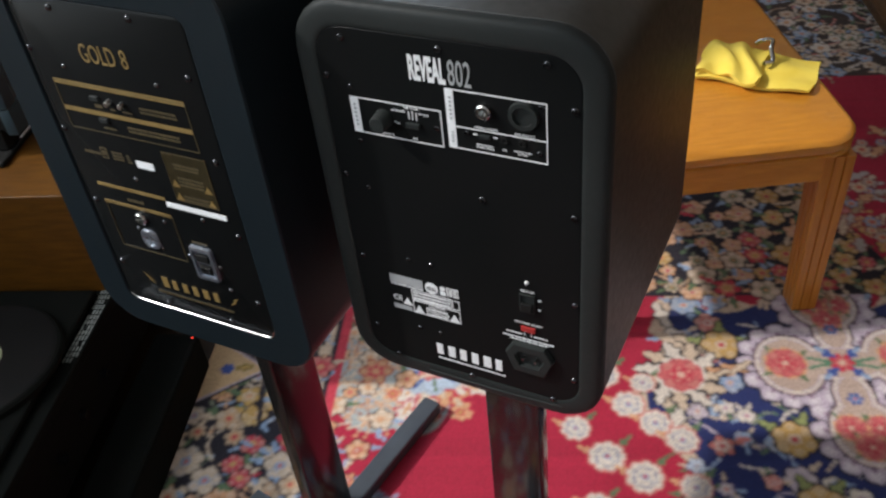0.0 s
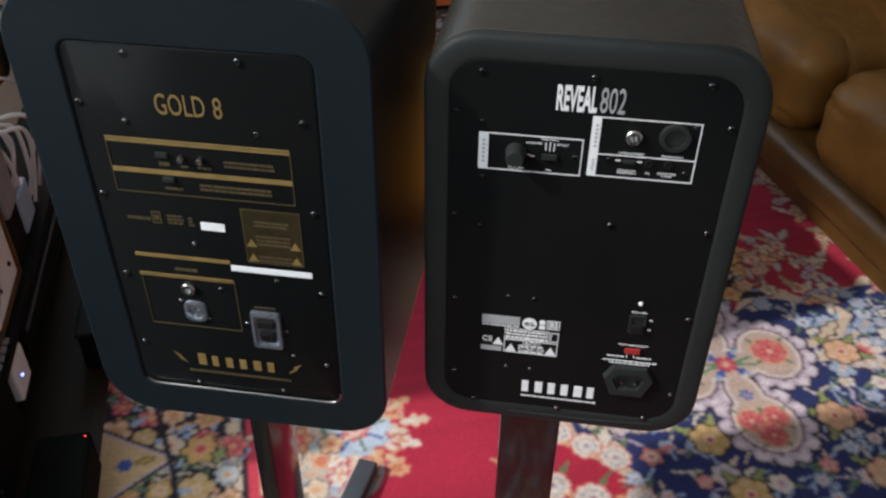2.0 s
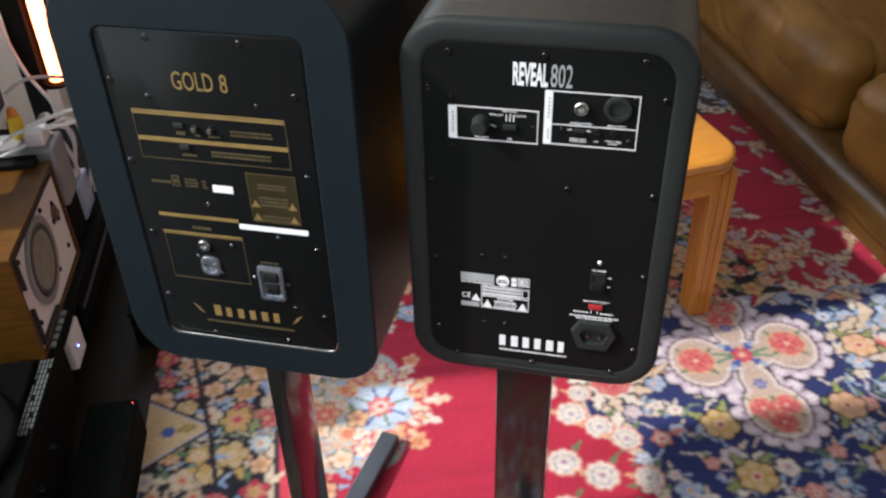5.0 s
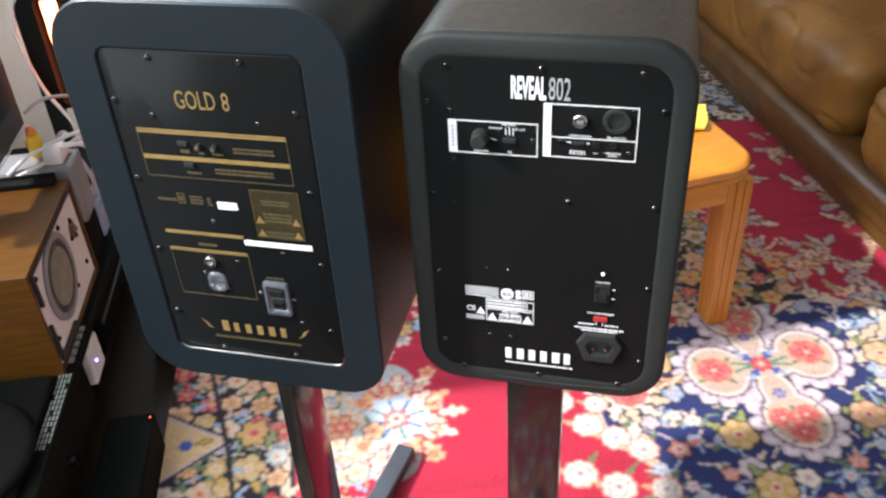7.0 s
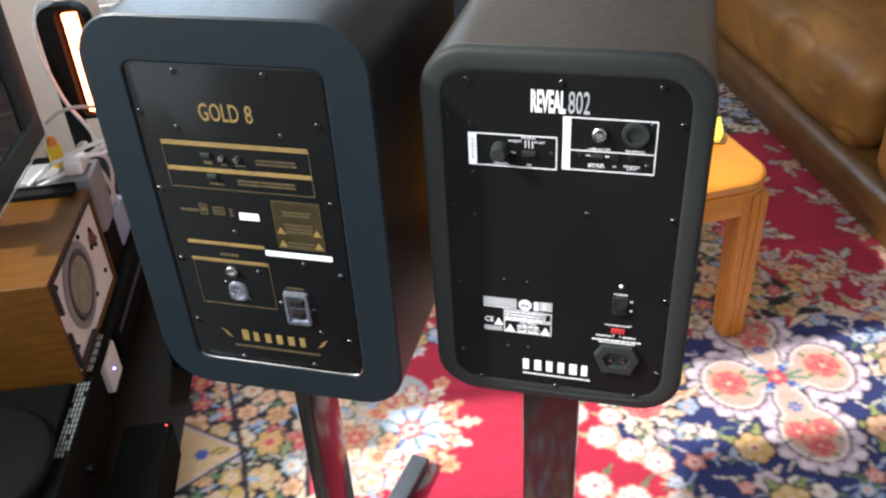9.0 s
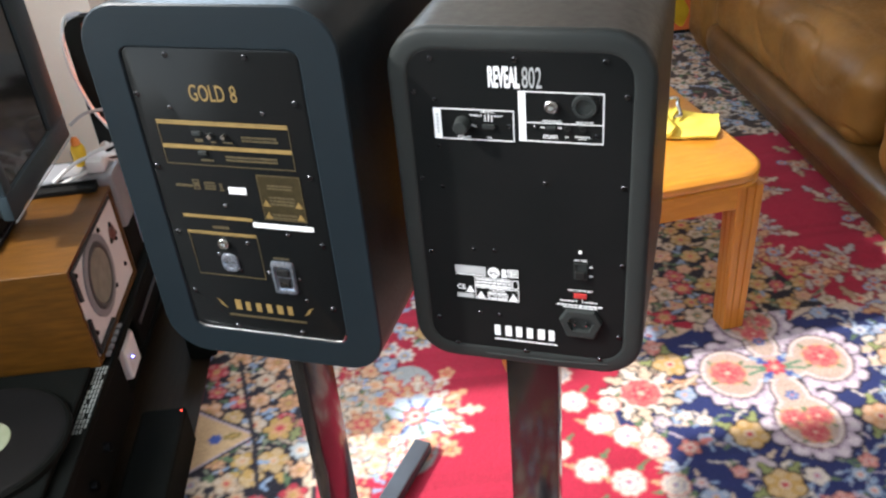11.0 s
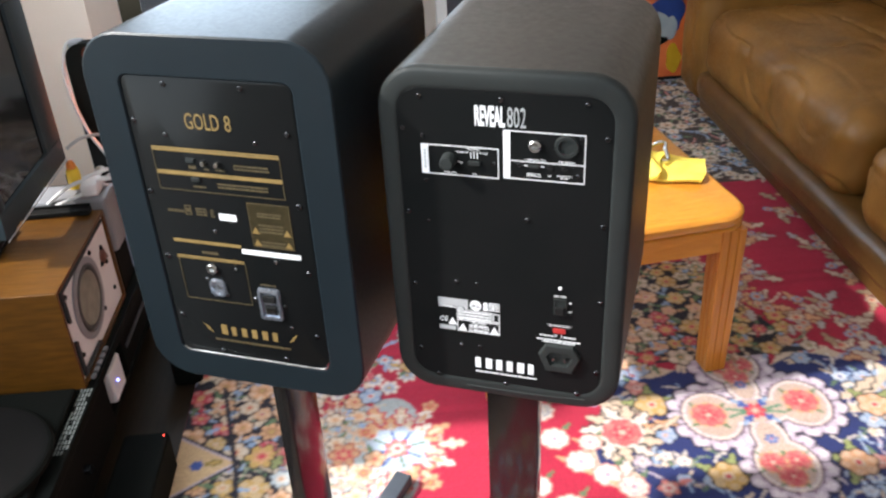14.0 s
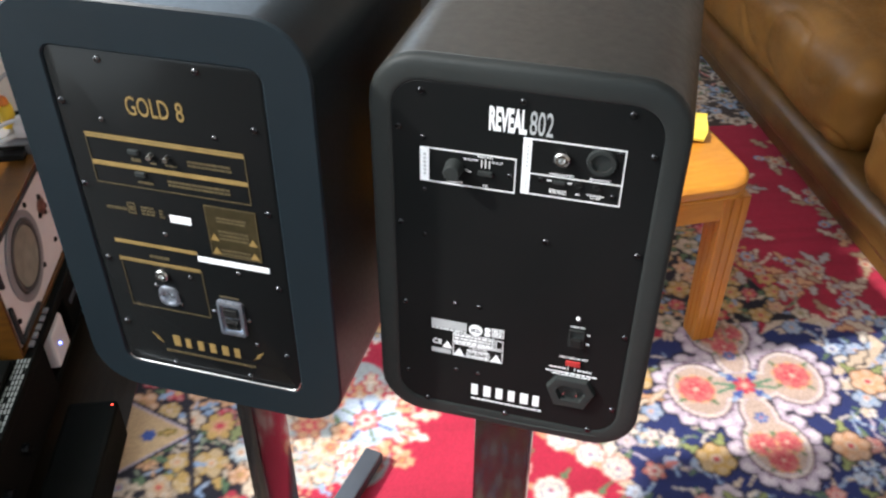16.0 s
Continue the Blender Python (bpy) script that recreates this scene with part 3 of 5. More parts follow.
# white blooms along the rim, on red
for a, b, r in ((0.175, 0.545, 0.034), (0.215, 0.475, 0.034), (0.258, 0.432, 0.032), (0.300, 0.396, 0.032), (0.245, 0.525, 0.026), (0.16, 0.63, 0.034), (0.14, 0.70, 0.03), (0.17, 0.36, 0.036), (0.23, 0.32, 0.036), (0.12, 0.42, 0.03), (0.31, 0.30, 0.03), (0.15, 0.26, 0.03), (0.24, 0.22, 0.034), (0.19, 0.78, 0.032), (0.25, 0.84, 0.03)):
    r = r * 0.86
    leaf(a + r, b + r, r * 1.4, r * 0.5, 0.8, C_GREEN)
    leaf(a - r * 1.1, b + r * 0.4, r * 1.2, r * 0.5, 2.6, C_PEACH)
    petals(a, b, r * 1.12, 9, C_PINK, 0.10)
    petals(a, b, r, 9, C_WHITE, 0.16)
    blossom(a, b, r * 0.62, C_WHITE, C_SKY, C_ROSE, r * 90, (0.16, 0.17, 0.30), 6)
# fan-shaped medallion in the red field: a grey-blue heart with cream and peach petals, scrolls on its border side
MA, MB = -0.147, 0.558
C_MIST, C_TAN = (0.36, 0.42, 0.50), (0.50, 0.27, 0.15)
for da, db, ra, rb in ((-0.095, 0.00, 0.100, 0.150), (-0.01, 0.07, 0.060, 0.090), (-0.02, -0.08, 0.060, 0.080)):
    cells = near_cells(MA + da, MB + db, 0.17)
    dye(((GA[cells] - MA - da) / ra) ** 2 + ((GB[cells] - MB - db) / rb) ** 2 < 1, cells, (0.33, 0.36, 0.36))
tendrils(MA - 0.19, MA - 0.02, MB - 0.16, MB + 0.18, 190, (C_TAN, C_PEACH, C_CREAM, C_PEACH, C_TAN, (0.30, 0.10, 0.06)), 91, lambda a, b: ((a - MA + 0.095) / 0.105) ** 2 + ((b - MB) / 0.155) ** 2 < 1, 0.021)
for k in range(9):
    t = math.radians(-112 + k * 28)
    reach = 0.098 if k % 2 else 0.112
    for w, g in ((0.20, 0.62), (-0.20, 0.62), (0.0, 1.0)):
        leaf(MA + reach * g * math.cos(t + w), MB + reach * g * math.sin(t + w), 0.062, 0.034, t + w * 2, (C_WHITE, C_CREAM, C_PEACH)[k % 3], C_ROSE)
        leaf(MA + reach * g * 0.92 * math.cos(t + w), MB + reach * g * 0.92 * math.sin(t + w), 0.034, 0.013, t + w * 2, (C_PEACH, C_WHITE, C_CREAM)[k % 3])
petals(MA, MB, 0.068, 9, C_MIST, 0.18)
petals(MA + 0.012, MB, 0.052, 7, (0.42, 0.50, 0.60), 0.2)
for k in range(8):
    t = k / 8 * 6.283 + 0.2
    vine([(MA + 0.02 * math.cos(t), MB + 0.02 * math.sin(t)), (MA + 0.055 * math.cos(t), MB + 0.055 * math.sin(t))], 0.0028, C_BLUE if k % 3 else C_GREEN)
flower(MA, MB, 0.026, 7, C_PINK, C_WHITE, C_ROSE, C_ROSE)
sprays(MA - 0.19, MA - 0.04, MB - 0.15, MB + 0.17, 12, [(C_PEACH, C_TAN, C_ROSE), (C_CREAM, C_PEACH, C_TAN)], 0.019, 92)
flower(MA - 0.110, MB - 0.004, 0.032, 6, C_TAN, C_ROSE, C_PEACH, (0.30, 0.05, 0.03))
for da, db in ((-0.065, 0.055), (-0.070, -0.060), (0.075, 0.120), (0.060, -0.105)):
    flower(MA + da, MB + db, 0.017, 5, C_PEACH, C_ROSE, C_GOLD, C_TAN)
for da, db in ((-0.012, 0.195), (-0.045, 0.225), (0.030, 0.235), (0.0, 0.275), (-0.07, 0.275)):
    flower(MA + da, MB + db, 0.024, 7, C_WHITE, C_SKY, C_GOLD, C_PINK)
# second spray between field and border
sprays(-0.33, -0.20, 0.10, 0.38, 16, MIXED, 0.021, 9)
sprays(-0.33, -0.20, 0.72, 0.95, 12, MIXED, 0.021, 10)
sprays(-0.30, -0.05, 0.80, 1.15, 22, MIXED, 0.026, 19)
sprays(-0.30, 0.15, -0.5, 0.20, 40, MIXED, 0.028, 29)
# the border beside the cabinets
RUG[GA < -0.345] = C_INK
RUG[(GA > -0.345) & (GA < -0.325)] = C_ROSE
RUG[(GA > -0.37) & (GA < -0.355)] = C_CREAM
tendrils(-0.59, -0.38, -0.7, 2.5, 420, (C_CREAM, C_PEACH, C_SKY, C_GREEN, C_CREAM), 72, None, 0.026)
sprays(-0.595, -0.37, -0.7, 2.5, 240, WARM, 0.026, 5)
for b in (-0.24, 0.16, 0.56, 0.96, 1.36):
    cells = near_cells(-0.56, b, 0.14)
    d = np.abs(GB[cells] - b) / 0.085 + (GA[cells] + 0.60) / 0.125
    dye(d < 1.12, cells, C_INK)
    dye(d < 1.03, cells, C_LILAC)
    dye(d < 0.97, cells, (0.52, 0.35, 0.19))
    leaf(-0.522, b + 0.004, 0.040, 0.024, 0.1, (0.16, 0.13, 0.02))
    leaf(-0.522, b + 0.004, 0.030, 0.010, 0.1, C_GOLD)
    petals(-0.556, b, 0.015, 6, C_BLUE, 0.2)
    flower(-0.425, b + 0.010, 0.034, 6, C_GOLD, C_PEACH, C_ROSE, C_INK)
    flower(-0.368, b + 0.005, 0.030, 6, C_PINK, C_ROSE, C_PEACH, C_INK)
    flower(-0.380, b - 0.058, 0.024, 7, (0.40, 0.44, 0.46), C_WHITE, C_PEACH, C_INK)
    leaf(-0.392, b - 0.010, 0.045, 0.026, 1.2, (0.22, 0.24, 0.10), C_INK)
vine([(-0.53, 0.80), (-0.475, 0.54), (-0.455, 0.40)], 0.005, C_INK)
# the far half: red field with cream clusters, dark garden at the table's feet, patterned border
dark = (GB > 0.755) & (GB < 1.18) & (GA > 0.10) & (GA < 0.80 - (GB - 0.76) * 0.35)
RUG[dark] = C_INK
tendrils(0.10, 0.86, 0.765, 1.20, 190, (C_PEACH, C_CREAM, C_GOLD, C_GREEN, (0.30, 0.20, 0.12)), 73, lambda a, b: a < 0.86 - (b - 0.76) * 0.35, 0.034)
sprays(0.10, 0.86, 0.765, 1.20, 110, [(C_PEACH, C_CREAM, C_ROSE), (C_GOLD, C_PEACH, C_ROSE), (C_ROSE, C_PEACH, C_GOLD), (C_CREAM, C_GREEN, C_PEACH)], 0.024, 41, lambda a, b: a < 0.84 - (b - 0.76) * 0.35)
for k, (a, b) in enumerate(((1.034, 1.434), (1.035, 1.215), (1.062, 1.080), (1.062, 0.905), (0.790, 1.085), (0.873, 1.290), (0.905, 0.925), (0.925, 0.800), (0.760, 0.990), (0.840, 0.860))):
    rng = random.Random(300 + k)
    for q in range(11):
        t, d = rng.uniform(0, 6.28), rng.uniform(0.015, 0.065)
        leaf(a + d * math.cos(t), b + d * 1.4 * math.sin(t), rng.uniform(0.04, 0.07), rng.uniform(0.020, 0.032), t + rng.uniform(-1.2, 1.2), rng.choice((C_CREAM, (0.36, 0.25, 0.15), (0.40, 0.36, 0.34), C_PEACH)), (0.20, 0.03, 0.03))
    for q in range(4):
        t, d = rng.uniform(0, 6.28), rng.uniform(0.0, 0.05)
        flower(a + d * math.cos(t), b + d * 1.4 * math.sin(t), rng.uniform(0.012, 0.022), rng.choice((5, 6, 7)), rng.choice((C_CREAM, C_SKY, (0.42, 0.36, 0.32))), C_PEACH, C_ROSE, (0.16, 0.02, 0.03), t)
edge2 = (GB > 1.62 + 0.0 * GA)
RUG[edge2] = (0.045, 0.028, 0.022)
tendrils(-0.3, 1.2, 1.62, 2.6, 700, (C_CREAM, (0.30, 0.20, 0.13), C_WHITE, C_SKY, C_PINK), 74, None, 0.034)
sprays(-0.3, 1.2, 1.64, 2.6, 330, [(C_WHITE, C_PEACH, C_PEACH), (C_CREAM, C_INK, C_PEACH), (C_SKY, C_CREAM, C_ROSE), (C_CREAM, C_PEACH, C_INK)], 0.024, 53)
# uneven wool: slight drift of every knot's tone and ragged motif edges
soft = RUG.copy()
for da, db in ((1, 0), (-1, 0), (0, 1), (0, -1)):
    soft += np.roll(RUG, (da, db), (0, 1))
RUG = soft / 5 * (0.90 + 0.20 * wob.rand(na, nb, 1))
streak = 0.92 + 0.16 * wob.rand(1, nb // 6 + 1, 1).repeat(6, axis=1)[:, :nb]
RUG = np.clip(RUG * streak, 0, 1)

height = 0.0012 * wob.rand(na, nb) + 0.0012 * np.sin(GA * 31 + np.sin(GB * 9)) * np.sin(GB * 17)
verts = np.stack([GA, GB, height], axis=-1).reshape(-1, 3)
idx = np.arange(na * nb).reshape(na, nb)
quads = np.stack([idx[:-1, :-1], idx[1:, :-1], idx[1:, 1:], idx[:-1, 1:]], axis=-1).reshape(-1, 4)
me = bpy.data.meshes.new("rug")
me.vertices.add(len(verts))
me.vertices.foreach_set("co", verts.reshape(-1))
me.loops.add(quads.size)
me.loops.foreach_set("vertex_index", quads.reshape(-1))
me.polygons.add(len(quads))
me.polygons.foreach_set("loop_start", np.arange(0, quads.size, 4))
me.polygons.foreach_set("use_smooth", np.ones(len(quads), bool))
me.update(calc_edges=True)
wool = me.color_attributes.new("wool", "FLOAT_COLOR", "POINT")
wool.data.foreach_set("color", np.concatenate([RUG, np.ones((na, nb, 1))], axis=-1).astype(np.float32).reshape(-1))
RUGMAT = bpy.data.materials.new("woven_wool")
RUGMAT.use_nodes = True
nt = RUGMAT.node_tree
bs = nt.nodes["Principled BSDF"]
at = nt.nodes.new("ShaderNodeAttribute")
at.attribute_name = "wool"
nt.links.new(at.outputs["Color"], bs.inputs["Base Color"])
bs.inputs["Roughness"].default_value = 0.92
bs.inputs["Sheen Weight"].default_value = 0.04
bs.inputs["Sheen Roughness"].default_value = 0.5
tex = nt.nodes.new("ShaderNodeTexNoise")
tex.inputs["Scale"].default_value = 420
bmp = nt.nodes.new("ShaderNodeBump")
bmp.inputs["Distance"].default_value = 0.0012
tc = nt.nodes.new("ShaderNodeTexCoord")
nt.links.new(tc.outputs["Object"], tex.inputs["Vector"])
nt.links.new(tex.outputs["Fac"], bmp.inputs["Height"])
nt.links.new(bmp.outputs[0], bs.inputs["Normal"])
me.materials.append(RUGMAT)
rug = new("rug", me)
rug.matrix_basis = ROOM
tagged(rug, "red and navy Persian wool rug with cream flowers", "rug")


# ---- the two monitor loudspeakers ----
screw_dome = [(0.0, 0.0021), (0.0011, 0.0021), (0.0013, 0.0016), (0.0024, 0.0017), (0.0031, 0.0011), (0.0034, 0.0)]
FACE_OUT = pose(0, 0, 0, 90)  # turns local z to -y


def screw_set(spots, y, parent, mat, size=1.0):
    first = None
    for x, z in spots:
        m = Matrix.Translation((x, y, z)) @ FACE_OUT @ Matrix.Rotation(x * 40, 4, "Z") @ Matrix.Scale(size, 4)
        if first is None:
            first = part("screw", turned(screw_dome, 10), mat, parent, smooth=True, at=m)
        else:
            same("screw", first, m, parent)


def knob_at(name, x, y, z, profile, mat, parent, label="", seg=20, smooth=True):
    return part(name, turned(profile, seg), mat, parent, label, smooth, Matrix.Translation((x, y, z)) @ FACE_OUT)


# tall slate-grey monitor with gold print
GX, GZ0, GZ1, GY = -0.2975, 0.579, 1.012, -0.037
GW, GH, GC = 0.280, 0.433, 0.7955
gold_monitor = thing("studio_monitor", "slate-grey studio monitor seen from behind, gold print on its black panel", "loudspeaker")
PX0, PX1, PZ0, PZ1 = -0.3955, -0.2000, 0.618, 0.9685
pcx, pcz, pw, ph = (PX0 + PX1) / 2, (PZ0 + PZ1) / 2, PX1 - PX0, PZ1 - PZ0
shell = loft([
    (GY + 0.300, outline(GX, GC, GW - 0.012, GH - 0.012, 0.042)),
    (GY + 0.294, outline(GX, GC, GW, GH, 0.048)),
    (GY + 0.0018, outline(GX, GC, GW, GH, 0.048)),
    (GY, outline(GX, GC, GW - 0.0036, GH - 0.0036, 0.0465)),
    (GY, outline(pcx, pcz, pw + 0.003, ph + 0.003, 0.0125)),
    (GY + 0.0012, outline(pcx, pcz, pw, ph, 0.011)),
    (GY + 0.0065, outline(pcx, pcz, pw, ph, 0.011)),
])
part("cabinet", shell, SLATE, gold_monitor, "slate-grey painted cabinet with rounded corners", True)
part("rear_panel", loft([(GY + 0.0060, outline(pcx, pcz, pw - 0.001, ph - 0.001, 0.0105)), (GY + 0.0022, outline(pcx, pcz, pw - 0.001, ph - 0.001, 0.0105)), (GY + 0.0015, outline(pcx, pcz, pw - 0.003, ph - 0.003, 0.010))]), PANEL, gold_monitor, "gloss black amplifier panel", True)
# Steel line drawn as the highlight that the slate recess ledge catches.
lip_line = [(PX0 + 0.004, PZ0 + 0.006), (PX0 + 0.012, PZ0 + 0.0012)] + [(PX0 + 0.012 + k * (pw - 0.024) / 6, PZ0 + 0.0006) for k in range(1, 6)] + [(PX1 - 0.012, PZ0 + 0.0010), (PX1 - 0.004, PZ0 + 0.0045), (PX1 - 0.0008, PZ0 + 0.013)]
part("ledge_highlight", tube([(x, GY + 0.0004, z) for x, z in lip_line], 0.0009, 8), STEEL, gold_monitor, "bright line standing in for light on the recess's lower ledge", True)
gy = GY + 0.0015
screw_set([(-0.344, 0.9605), (-0.257, 0.9605), (-0.389, 0.918), (-0.2125, 0.9145), (-0.389, 0.835), (-0.2105, 0.833), (-0.3865, 0.752), (-0.2105, 0.750), (-0.386, 0.671), (-0.2115, 0.665), (-0.340, 0.624), (-0.256, 0.6255)], gy, gold_monitor, DARKSTEEL)
screw_set([(-0.3546, 0.9047), (-0.2501, 0.9023), (-0.3176, 0.7915), (-0.3011, 0.7443), (-0.2491, 0.760), (-0.3408, 0.7264), (-0.2825, 0.7069), (-0.2466, 0.7021), (-0.2425, 0.6727), (-0.3180, 0.7075)], gy, gold_monitor, SCREW, 0.72)
lettering("model_name", "GOLD", -0.3275, -0.2880, 0.9128, 0.9305, gy, GOLD, gold_monitor)
lettering("model_number", "8", -0.2815, -0.2745, 0.9128, 0.9305, gy, GOLD, gold_monitor)
for z in (0.8882, 0.8606):
    print_bars("gold_bar", [(-0.3752, -0.2258, z - 0.0022, z + 0.0022)], gy, GOLD, gold_monitor)
print_bars("control_frame", rule_frame(-0.3752, -0.2250, 0.8395, 0.8890, 0.0007), gy - 0.0001, DIMGOLD, gold_monitor)
print_bars("control_text", text_rows(-0.334, -0.324, 0.8655, 0.8720, 1, 1) + text_rows(-0.316, -0.309, 0.866, 0.869, 1, 2) + text_rows(-0.302, -0.291, 0.866, 0.869, 1, 3) + text_rows(-0.280, -0.239, 0.8690, 0.8765, 2, 4) + text_rows(-0.303, -0.244, 0.8455, 0.8530, 2, 5) + text_rows(-0.333, -0.318, 0.8440, 0.8475, 1, 6), gy, DIMGOLD, gold_monitor)
for x, z in ((-0.3300, 0.8772), (-0.3281, 0.8549)):
    part("slide_switch", box(x - 0.005, x + 0.005, gy - 0.003, gy, z - 0.0022, z + 0.0022, 0.0006), MOULD, gold_monitor)
for x in (-0.3139, -0.2981):
    knob_at("trim_knob", x, gy, 0.8755, [(0.0, 0.006), (0.0022, 0.006), (0.0026, 0.005), (0.0030, 0.0)], STEEL, gold_monitor)
print_bars("approval_mark", text_rows(-0.372, -0.352, 0.811, 0.816, 1, 7) + rule_frame(-0.3505, -0.3425, 0.8095, 0.8215, 0.0012) + [(-0.3485, -0.3445, 0.813, 0.818)] + text_rows(-0.337, -0.323, 0.8095, 0.820, 3, 8) + text_rows(-0.319, -0.314, 0.809, 0.819, 3, 9), gy, DIMGOLD, gold_monitor)
print_bars("serial_sticker", [(-0.3085, -0.2880, 0.8072, 0.8148)], gy, WHITE, gold_monitor, 0.0008, "small white paper sticker")
print_bars("warning_plate", [(-0.2727, -0.2225, 0.7775, 0.8325)], gy, PLATEGOLD, gold_monitor, 0.0004, "dull gold printed warning plate")
print_bars("warning_text", text_rows(-0.262, -0.233, 0.815, 0.822, 2, 10) + text_rows(-0.262, -0.233, 0.796, 0.808, 3, 11) + text_rows(-0.262, -0.233, 0.779, 0.787, 2, 12) + rule_frame(-0.2722, -0.2230, 0.7780, 0.8320, 0.0006), gy - 0.0005, DIMGOLD, gold_monitor, 0.0003)
for x, z in ((-0.2665, 0.7985), (-0.2290, 0.7985), (-0.2665, 0.7835), (-0.2290, 0.7835)):
    part("warning_triangle", prism([(x + 0.0045, z - 0.0035), (x, z + 0.0045), (x - 0.0045, z - 0.0035)], gy - 0.0011), GOLD, gold_monitor)
print_bars("white_sticker", [(-0.2880, -0.2170, 0.7672, 0.7726)], gy - 0.0002, WHITE, gold_monitor, 0.0010, "long white paper strip")
for z, x1 in ((0.7752, -0.2880), (0.7540, -0.2880)):
    print_bars("gold_bar", [(-0.3735, x1 - 0.0008, z - 0.0018, z + 0.0018)], gy, GOLD, gold_monitor)
print_bars("input_frame", rule_frame(-0.3725, -0.2875, 0.6970, 0.7540, 0.0007), gy - 0.0001, DIMGOLD, gold_monitor)
print_bars("input_text", text_rows(-0.340, -0.320, 0.7595, 0.7650, 1, 13), gy, DIMGOLD, gold_monitor)
jack = knob_at("jack_socket", -0.3308, gy, 0.7417, [(0.0, 0.001), (0.0032, 0.001), (0.0032, 0.004), (0.0058, 0.004), (0.0066, 0.003), (0.0068, 0.0)], STEEL, gold_monitor, "bright nickel jack socket")
sock = part("input_socket", loft([(gy, outline(-0.3285, 0.7160, 0.021, 0.023, 0.007)), (gy - 0.0022, outline(-0.3285, 0.7160, 0.020, 0.022, 0.007)), (gy - 0.0026, outline(-0.3285, 0.7160, 0.0165, 0.0165, 0.0080)), (gy - 0.0006, outline(-0.3285, 0.7160, 0.0150, 0.0150, 0.0073))]), SOCKET, gold_monitor, "bright nickel input socket", True)
for dx, dz in ((-0.004, 0.002), (0.004, 0.002), (0.0, -0.004)):
    knob_at("pin_hole", -0.3292 + dx, gy - 0.0006, 0.7150 + dz, [(0.0, 0.0016), (0.0011, 0.0016), (0.0014, 0.0)], STEEL, sock, seg=8)
iec = part("mains_inlet", loft([(gy, outline(-0.2638, 0.7028, 0.0275, 0.042, 0.003)), (gy - 0.0035, outline(-0.2638, 0.7028, 0.0265, 0.041, 0.003)), (gy - 0.004, outline(-0.2638, 0.7028, 0.021, 0.034, 0.003)), (gy - 0.0008, outline(-0.2638, 0.7028, 0.020, 0.033, 0.003))]), SOCKET, gold_monitor, "bright mains inlet with rocker switch", True)
part("rocker", box(-0.2715, -0.2560, gy - 0.0045, gy - 0.0008, 0.7060, 0.7150, 0.001), RUBBER, iec)
part("inlet_core", box(-0.2710, -0.2565, gy - 0.0028, gy - 0.0008, 0.6885, 0.7020, 0.001), RUBBER, iec)
for dx in (-0.004, 0.0, 0.004):
    part("blade", box(-0.2638 + dx - 0.0007, -0.2638 + dx + 0.0007, gy - 0.0046, gy - 0.0028, 0.6935, 0.6985), STEEL, iec)
print_bars("inlet_text", text_rows(-0.273, -0.254, 0.7262, 0.7295, 1, 14), gy, DIMGOLD, gold_monitor)
for k, w in enumerate((0.0075, 0.0058, 0.0064, 0.0064, 0.0070, 0.0060)):
    x = -0.3360 + 0.0134 * k
    print_bars("mark_block", [(x, x + w, 0.6492, 0.6632 if k == 0 else 0.6612)], gy, GOLD, gold_monitor)
print_bars("origin_line", text_rows(-0.3470, -0.2480, 0.6385, 0.6430, 1, 15), gy, DIMGOLD, gold_monitor)
for x, lean in ((-0.3535, -1), (-0.2425, 1)):
    bolt = [(-0.0085, -0.0085), (0.0010, 0.0022), (-0.0022, 0.0022), (0.0085, 0.0085), (0.0005, -0.0010), (0.0030, -0.0010)]
    part("spark_mark", prism([(x + dx * 0.75, 0.6565 + dz * 0.75 * lean) for dx, dz in bolt], gy - 0.0006), GOLD, gold_monitor)

# shorter black monitor with white print
RX, RZ0, RZ1 = 0.000, 0.587, 0.980
RW, RH, RC = 0.256, RZ1 - RZ0, (RZ0 + RZ1) / 2
black_monitor = thing("studio_monitor", "black vinyl studio monitor seen from behind, white print on its panel", "loudspeaker")
body = loft([
    (0.312, outline(RX, RC, RW - 0.030, RH - 0.030, 0.030)),
    (0.304, outline(RX, RC, RW - 0.008, RH - 0.008, 0.040)),
    (0.290, outline(RX, RC, RW, RH, 0.044)),
    (0.010, outline(RX, RC, RW, RH, 0.044)),
    (0.009, outline(RX, RC, RW - 0.003, RH - 0.003, 0.043)),
    (0.004, outline(RX, RC, RW - 0.003, RH - 0.003, 0.043)),
])
part("cabinet", body, VINYL, black_monitor, "black vinyl-wrapped cabinet with rounded corners", True)
rim_loops = []
for depth, inset in ((0.0085, 0.0), (0.0050, 0.0002), (0.0025, 0.0009), (0.0008, 0.0024), (-0.0001, 0.0050), (-0.0006, 0.0100), (-0.0007, 0.0160), (-0.0005, 0.0190), (0.0002, 0.0203), (0.0030, 0.0208)):
    rim_loops.append((depth, outline(RX, RC, RW - 2 * inset, RH - 2 * inset, 0.044 - inset * 0.9)))
part("rear_frame", loft(rim_loops), MOULD, black_monitor, "rounded moulded rear frame", True)
part("rear_panel", loft([(0.0020, outline(RX, RC, RW - 0.0412, RH - 0.0412, 0.0252)), (0.0004, outline(RX, RC, RW - 0.0412, RH - 0.0412, 0.0252)), (0.0, outline(RX, RC, RW - 0.0420, RH - 0.0420, 0.0248))]), PLATE, black_monitor, "satin black amplifier panel", True)
